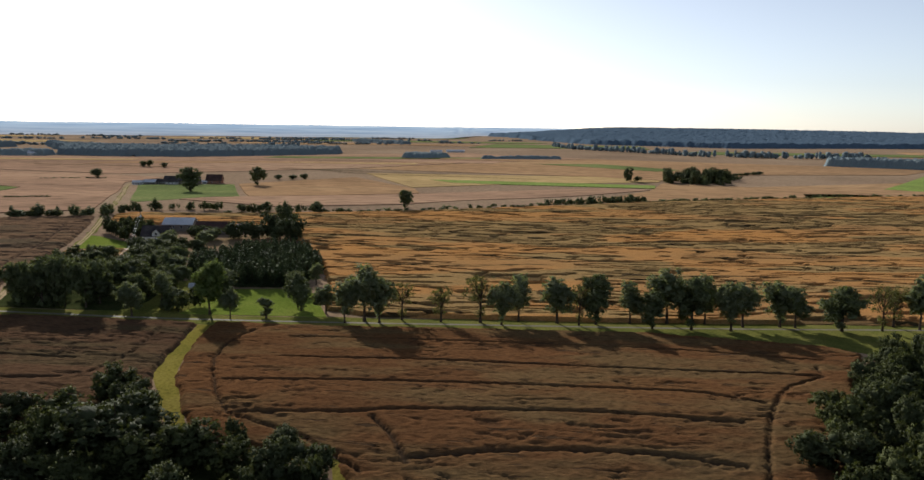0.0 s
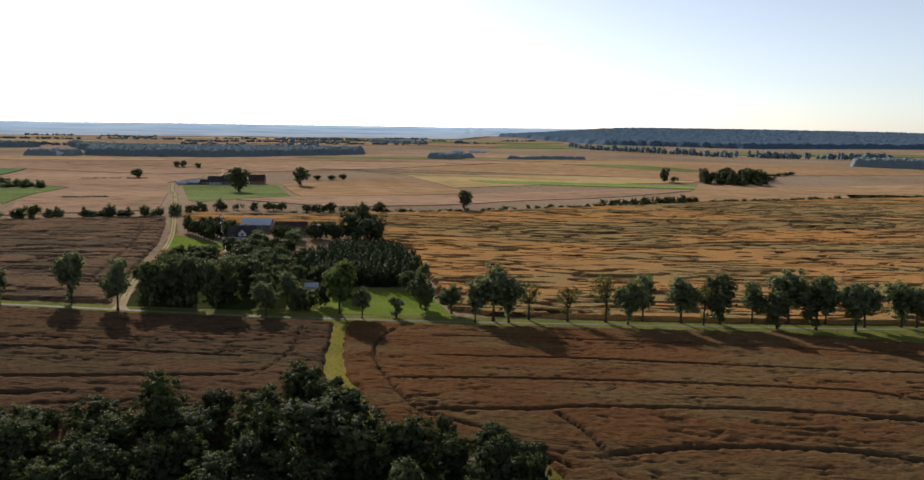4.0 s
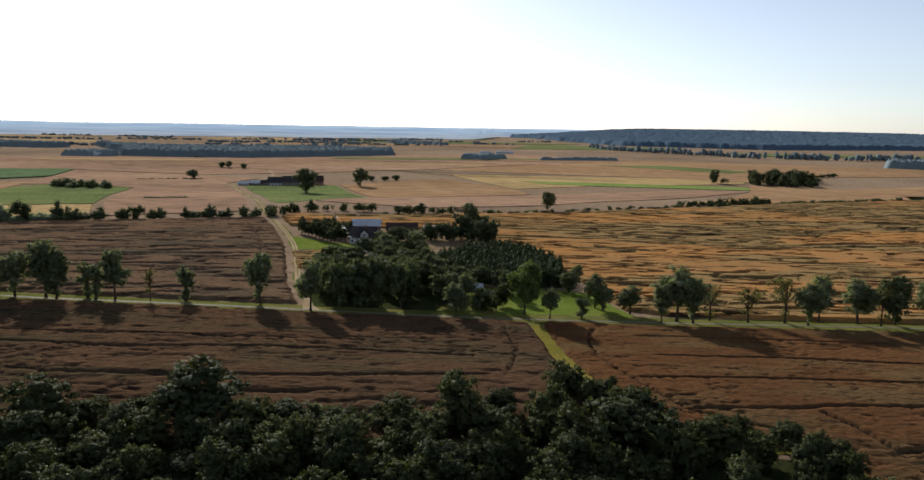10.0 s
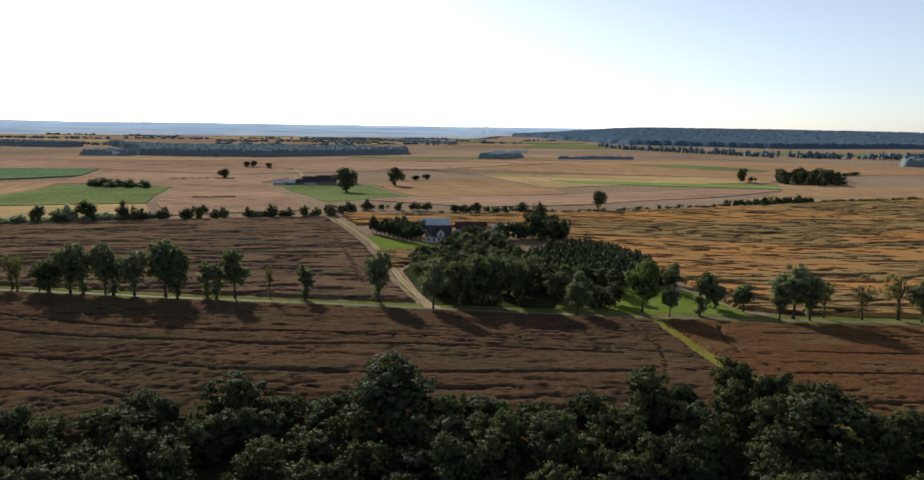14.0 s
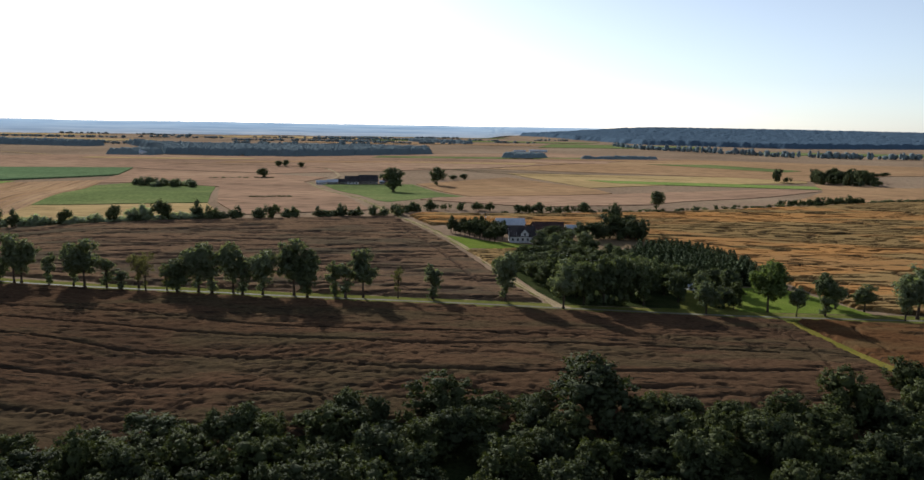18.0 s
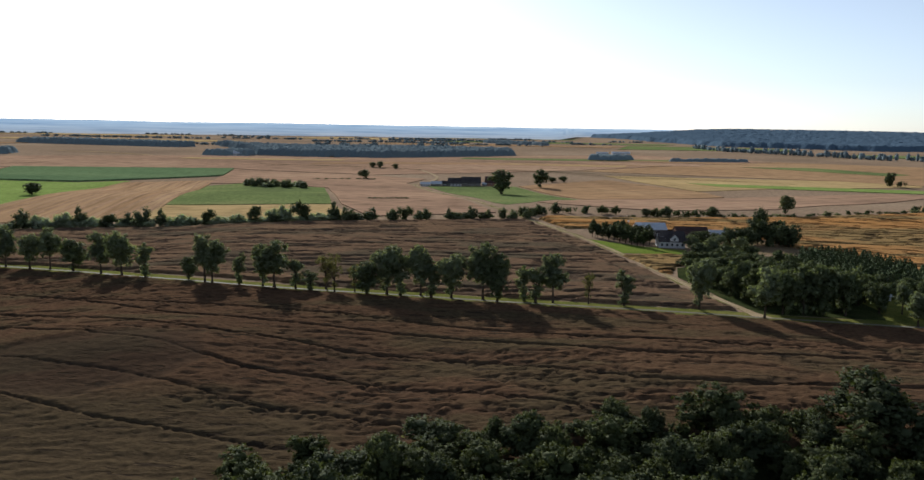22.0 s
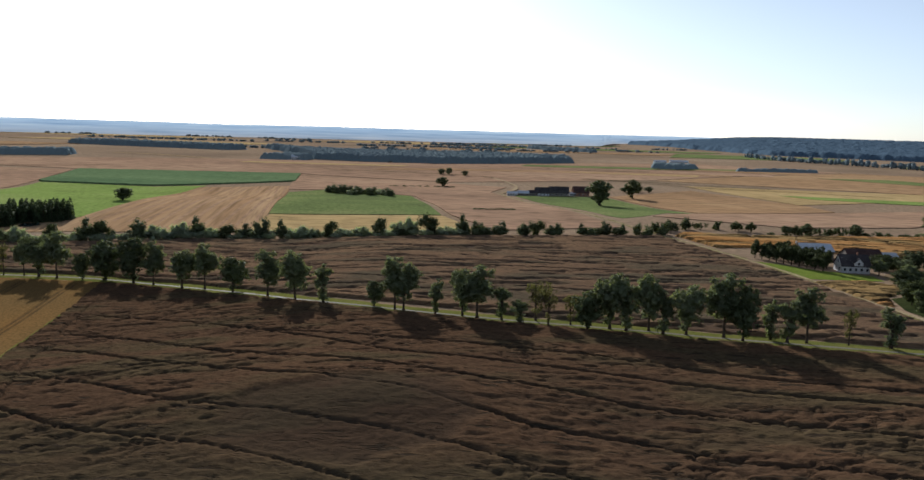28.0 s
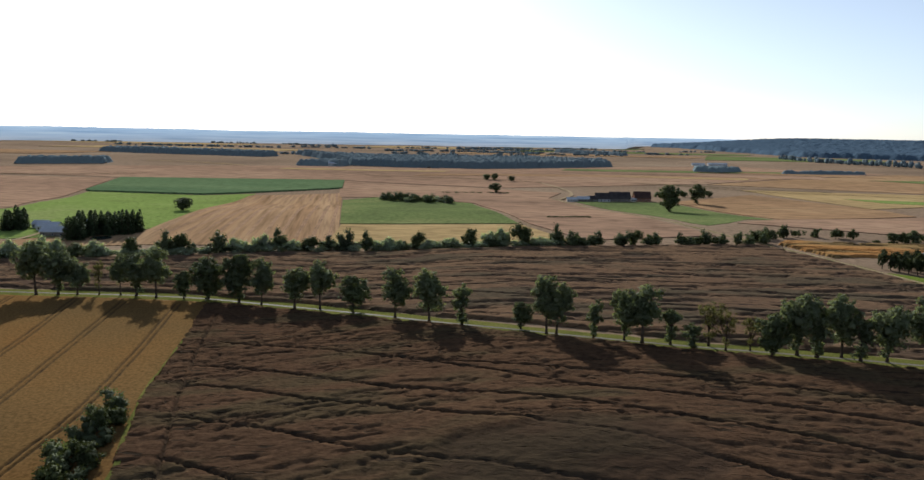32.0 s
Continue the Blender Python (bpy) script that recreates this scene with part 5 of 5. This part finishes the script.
def canopy(name, poly, cell, gap, height, mat, label):
    """A wide wood seen from afar: a closed canopy of rounded crowns that falls to the ground at its edge."""
    xs, ys = [p[0] for p in poly], [p[1] for p in poly]
    gx, gy = np.arange(min(xs) - cell, max(xs) + 2 * cell, cell), np.arange(min(ys) - cell, max(ys) + 2 * cell, cell)
    X, Y = np.meshgrid(gx, gy)
    rs = np.random.RandomState(8)
    X, Y = X + rs.uniform(-0.3, 0.3, X.shape) * cell, Y + rs.uniform(-0.3, 0.3, X.shape) * cell
    sd = signed_inside(X, Y, poly) + gap * 1.6 * (fbm(X / 40.0, Y / 40.0, 12, 3) - 0.5)
    i, j = np.floor(X / gap).astype(int), np.floor(Y / gap).astype(int)
    crown = np.zeros(X.shape)
    for di in (-1, 0, 1):
        for dj in (-1, 0, 1):
            a, b = (i + di) & 255, (j + dj) & 255
            d = np.hypot((i + di + 0.15 + 0.7 * TABLE[a, b]) * gap - X, (j + dj + 0.15 + 0.7 * TABLE[b, a]) * gap - Y)
            crown = np.maximum(crown, (0.72 + 0.28 * TABLE[(a + 97) & 255, b]) * np.sqrt(np.clip(1 - (d / (0.85 * gap)) ** 2, 0, 1)))
    Z = terrain(X, Y) + height * (0.32 + 0.75 * crown + 0.1 * rs.uniform(-1, 1, X.shape)) * sm(-0.2 * gap, 0.45 * gap, sd) - 1.0
    ny, nx = X.shape
    idx = np.arange(nx * ny).reshape(ny, nx)
    keep = np.maximum(np.maximum(sd[:-1, :-1], sd[1:, :-1]), np.maximum(sd[:-1, 1:], sd[1:, 1:])) > -0.3 * gap
    quads = np.stack([idx[:-1, :-1][keep], idx[:-1, 1:][keep], idx[1:, 1:][keep], idx[1:, :-1][keep]], 1)
    used = np.unique(quads)
    remap = np.full(nx * ny, -1)
    remap[used] = np.arange(len(used))
    return tagged(new(name, quick(name, np.column_stack([X.ravel(), Y.ravel(), Z.ravel()])[used], remap[quads], mat, True)), label, "wood", kind="stuff")


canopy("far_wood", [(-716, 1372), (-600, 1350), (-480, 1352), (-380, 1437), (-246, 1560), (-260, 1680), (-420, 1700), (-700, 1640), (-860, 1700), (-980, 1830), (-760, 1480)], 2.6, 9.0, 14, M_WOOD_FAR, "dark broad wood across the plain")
for x, y in scatter([(232, 930), (292, 888), (318, 915), (330, 960), (380, 1040), (340, 1020), (270, 985)], 13) + [(352 + 12 * k, 1046 + 9 * k) for k in range(7)] + [(215, 940), (205, 948)]:
    n += 1
    tree(("bush1", "dense0", "bush0", "dense1")[n % 4], x, y, (PLACE.uniform(12, 18) if n % 2 else PLACE.uniform(6, 10)) if x < 345 else PLACE.uniform(4, 6), PLACE.uniform(10, 14), "far_copse_tree", "dark round tree of a copse on the far slope", "trees of the far copse")
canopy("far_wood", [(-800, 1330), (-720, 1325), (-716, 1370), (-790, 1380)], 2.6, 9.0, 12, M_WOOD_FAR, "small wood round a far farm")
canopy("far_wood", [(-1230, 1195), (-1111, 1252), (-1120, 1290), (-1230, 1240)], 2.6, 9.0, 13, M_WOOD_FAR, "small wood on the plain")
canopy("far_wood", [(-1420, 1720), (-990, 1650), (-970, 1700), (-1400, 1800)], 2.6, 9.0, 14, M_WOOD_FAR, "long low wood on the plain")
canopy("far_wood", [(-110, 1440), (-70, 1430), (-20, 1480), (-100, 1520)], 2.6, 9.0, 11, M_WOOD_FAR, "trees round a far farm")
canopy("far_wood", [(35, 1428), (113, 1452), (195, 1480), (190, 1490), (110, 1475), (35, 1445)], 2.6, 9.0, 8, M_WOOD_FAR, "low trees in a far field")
ROW = []
for (x0, y0), (x1, y1), many in (((275, 2356), (300, 2083), 16), ((300, 2083), (430, 1855), 34), ((430, 1850), (545, 1670), 30), ((583, 1705), (686, 1643), 22), ((717, 1655), (900, 1700), 24)):
    for k in range(many):
        f = (k + PLACE.uniform(0, 0.9)) / many
        ROW.append((x0 + (x1 - x0) * f + PLACE.uniform(-5, 5), y0 + (y1 - y0) * f + PLACE.uniform(-8, 8)))
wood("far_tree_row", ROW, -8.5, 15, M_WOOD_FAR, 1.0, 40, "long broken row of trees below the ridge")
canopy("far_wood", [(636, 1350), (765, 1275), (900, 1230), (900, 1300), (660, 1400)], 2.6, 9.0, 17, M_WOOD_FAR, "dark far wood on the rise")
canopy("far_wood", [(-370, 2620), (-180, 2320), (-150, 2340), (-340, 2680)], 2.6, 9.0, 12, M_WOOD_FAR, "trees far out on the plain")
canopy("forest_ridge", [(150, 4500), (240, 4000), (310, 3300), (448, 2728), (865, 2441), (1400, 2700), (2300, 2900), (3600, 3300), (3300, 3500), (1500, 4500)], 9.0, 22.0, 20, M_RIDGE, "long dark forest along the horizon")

# strips set at random; their bluish tone stands for haze on the plain
FAR_RS = np.random.RandomState(31)
STRIPS = []
for k in range(70):
    cy = 1750 * (3300 / 1750) ** FAR_RS.rand()
    cx = (-0.78 + 1.2 * FAR_RS.rand()) * cy
    w, d = cy * FAR_RS.uniform(0.02, 0.07), 12 + cy * 0.006
    if not (-900 < cx < 300 and cy < 1850) and not cx > 0.06 * cy:
        STRIPS += [(cx + u * w, cy + 0.2 * v * d + 0.1 * u * w) for u, v in FAR_RS.uniform(-1, 1, (int(w / 4.5), 2))]
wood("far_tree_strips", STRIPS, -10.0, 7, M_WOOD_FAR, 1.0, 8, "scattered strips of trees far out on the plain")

# ---- buildings ----


def gabled(name, x, y, turn, length, depth, eave, ridge, wall_mat, roof_mat, label, windows=(), chimney=False, overhang=0.5, group="farm buildings"):
    """A house: walls with gables, two roof slopes, windows with frames, a chimney. The ridge runs along local x."""
    ob = tagged(new(name), label, "building", group)
    ob.matrix_basis = pose(x, y, ground_z(x, y) - 0.1, 0, 0, turn)
    L, D = length / 2, depth / 2
    verts = []
    for sx in (-L, L):
        verts += [(sx, -D, 0), (sx, D, 0), (sx, D, eave), (sx, 0, ridge), (sx, -D, eave)]
    faces = [(0, 1, 2, 3, 4)[::-1], (5, 6, 7, 8, 9), (0, 5, 9, 4), (6, 1, 2, 7), (4, 9, 8, 3), (3, 8, 7, 2), (1, 6, 5, 0)]
    part("wall", quick("wall", verts, faces, wall_mat), ob)
    slope = (ridge - eave) / D
    o = overhang
    for side in (-1, 1):
        v = []
        for sx in (-L - o, L + o):
            for yy, zz in ((0, ridge + 0.06), (side * (D + o), eave - slope * o + 0.06), (side * (D + o), eave - slope * o + 0.24), (0, ridge + 0.24)):
                v.append((sx, yy, zz))
        f = [(0, 1, 2, 3), (7, 6, 5, 4), (0, 4, 5, 1), (1, 5, 6, 2), (2, 6, 7, 3), (3, 7, 4, 0)]
        part("roof", quick("roof", v, f, roof_mat), ob)
    for wx, wy, wz, ww, wh, facing in windows:
        fr = part("window", box_mesh("window", ww + 0.2 if facing == "y" else 0.1, 0.1 if facing == "y" else ww + 0.2, wh + 0.2, M_WHITE), ob, "", (wx, wy, wz))
        part("pane", box_mesh("pane", ww if facing == "y" else 0.14, 0.14 if facing == "y" else ww, wh, M_GLASS_DARK), fr)
    if chimney:
        part("chimney", box_mesh("chimney", 0.6, 0.6, 1.6, M_BRICKWALL, 0.04, (0, 0, 0)), ob, "brick chimney", (L * 0.3, 0, ridge + 0.5))
    return ob


def row_windows(L, y, z, count, ww=1.0, wh=1.3):
    return [(-L + (k + 0.5) * 2 * L / count, y, z, ww, wh, "y") for k in range(count)]


house = gabled("farmhouse", -155.5, 391, 4, 13, 9, 3.6, 8.2, M_WHITE, M_ROOF_DARK, "white rendered farmhouse with a dark steep roof",
               row_windows(6.5, -4.5, 1.8, 5) + [(-6.5, -1.8, 1.8, 1.0, 1.3, "x"), (-6.5, 1.8, 1.8, 1.0, 1.3, "x"), (-6.5, 0, 5.2, 1.0, 1.2, "x")], True)
dorm = prism_mesh("dormer", [(-2.0, 3.0), (2.0, 3.0), (2.0, 5.0), (0, 7.0), (-2.0, 5.0)], -4.75, -0.5, M_WHITE)
part("dormer", dorm, house, "white gabled dormer", (1.0, 0, 0))
for side in (-1, 1):
    part("dormer_roof", prism_mesh("dormer_roof", [(0, 7.1), (side * 2.4, 4.7), (side * 2.4, 4.9), (0, 7.3)], -5.1, -0.4, M_ROOF_DARK), house, "", (1.0, 0, 0))
part("dormer_window", box_mesh("dormer_window", 1.0, 0.12, 1.2, M_GLASS_DARK), house, "", (1.0, -4.78, 4.6))
gabled("barn", -159, 434, 4, 16, 12, 4.0, 7.0, M_GREYWALL, M_ROOF_METAL, "barn with a pale grey sheet-metal roof", row_windows(8.5, -6, 2.5, 4))
gabled("barn", -138, 426, 4, 17, 11, 3.4, 6.6, M_GREYWALL, M_ROOF_RED, "long barn with a dark red-brown roof", row_windows(9, -5.5, 2.0, 4))
gabled("shed", -122, 434, 4, 8, 7, 2.8, 4.4, M_GREYWALL, M_ROOF_METAL, "small shed with a pale roof")
gabled("shed", -98, 281, 10, 4.2, 3.2, 2.0, 2.9, M_WHITE, M_ROOF_METAL, "small white garden shed among trees")
for x, y, L, D, e, r, wm, rm, lab in ((-334, 797, 10, 7, 2.6, 4.2, M_WHITE, M_ROOF_METAL, "low white farm shed with a pale roof"), (-323, 801, 11, 8, 2.8, 5.0, M_GREYWALL, M_ROOF_METAL, "long farm shed with a pale roof"),
                                      (-313, 806, 9, 8, 2.8, 5.4, M_GREYWALL, M_ROOF_DARK, "low dark farm shed between two larger buildings"), (-304, 810, 14, 11, 3.0, 8.4, M_WHITE, M_ROOF_DARK, "white farmhouse with a broad dark roof"),
                                      (-287, 816, 20, 13, 3.4, 9.4, M_GREYWALL, M_ROOF_DARK, "large dark roofed barn on a far farm"), (-273, 820, 5, 5, 2.4, 3.6, M_WHITE, M_ROOF_METAL, "small white lean-to beside a barn"),
                                      (-264, 826, 16, 12, 3.6, 9.6, M_BRICKWALL, M_ROOF_RED, "barn with a rusty red-brown roof"),
                                      (-57, 1725, 26, 11, 2.6, 5, M_WHITE, M_ROOF_METAL, "long pale-roofed farm shed"), (-14, 1745, 40, 12, 3, 5.5, M_WHITE, M_ROOF_METAL, "long pale-roofed cattle shed"),
                                      (-637, 449, 20, 8, 3, 5.6, M_GREYWALL, M_ROOF_METAL, "long grey lakeside farm shed"), (-657, 468, 13, 8, 2.8, 5.0, M_WHITE, M_ROOF_METAL, "white lakeside barn with a sheet-metal roof"), (-668, 476, 9, 7, 2.8, 4.6, M_WHITE, M_ROOF_METAL, "small pale shed at the lakeside farm"),
                                      (-632, 470, 14, 9, 4, 7, M_WHITE, M_ROOF_METAL, "pale shed at the lakeside farm"), (-735, 1335, 20, 12, 5, 9, M_WHITE, M_ROOF_METAL, "white farmhouse beside a far wood")):
    gabled("farm_building", x, y, 6, L, D, e, r, wm, rm, lab, row_windows(L / 2, -D / 2, e * 0.5, 4))
structure("pond", slab("pond", [(-612.5, 439.5), (-615.5, 447.5), (-607.5, 451.5), (-602.5, 446), (-604.0, 438.5), (-608, 437.6)], 0.62, M_WATER, 10), "small bright pond beside spruces", "pond")
structure("farm_track", ribbon("farm_track", [(-655, 462), (-652.7, 449.5), (-650.7, 434.6), (-653, 417.5), (-664, 395)], [2.4, 2.8, 2.8], 0.6, M_DIRT, ragged=0.5, k=21), "pale sandy track to the lakeside farm", "lane")


# ---- power line and car ----


def cable(name, a, b, sag, radius, mat):
    pts = [(a[0] + (b[0] - a[0]) * f, a[1] + (b[1] - a[1]) * f, a[2] + (b[2] - a[2]) * f - sag * 4 * f * (1 - f)) for f in np.linspace(0, 1, 25)]
    v, f = tube(pts, [radius] * len(pts), 5)
    return quick(name, v, f, mat, True)


def pole_line():
    ob = tagged(new("utility_pole"), "wooden utility pole with a crossarm by the conifers", "pole", "power line")
    x, y, h = POLE
    z = ground_z(x, y)
    ob.location = (x, y, z)
    v, f = tube([(0, 0, -0.3), (0, 0, h)], [0.17, 0.12], 8)
    part("post", quick("post", v, f, M_BARK), ob)
    part("crossarm", box_mesh("crossarm", 1.8, 0.14, 0.14, M_BARK, 0.02), ob, "", (0, 0, h - 0.5))
    for dx in (-0.8, 0, 0.8):
        v, f = tube([(0, 0, 0), (0, 0, 0.12), (0, 0, 0.28)], [0.05, 0.08, 0.04], 8)
        part("insulator", quick("insulator", v, f, M_WHITE), ob, "white porcelain insulator", (dx, 0, h - 0.43))
    part("transformer_box", box_mesh("transformer_box", 0.8, 0.6, 1.0, M_WHITE, 0.05), ob, "pale transformer box", (0.15, -0.45, h - 3.0))
    return ob


POLE = (-174, 416, 12.5)
pole_line()
far_pole = tagged(new("utility_pole"), "bare wooden utility pole hidden among copse trees", "pole", "power line")
far_pole.location = (-131, 286, ground_z(-131, 286))
tv, tf = tube([(0, 0, -0.3), (0, 0, 9.0)], [0.16, 0.11], 8)
part("post", quick("post", tv, tf, M_BARK), far_pole)
line_z = ground_z(-174, 416) + 12.2
for off in (-0.5, 0.5):
    tagged(new("power_cable", cable("power_cable", (-174 + off, 416, line_z), (-131 + off, 286, ground_z(-131, 286) + 8.8), 5.5, 0.024, M_WIRE)), "pale sagging overhead cable to the farm", "cable", "power line")
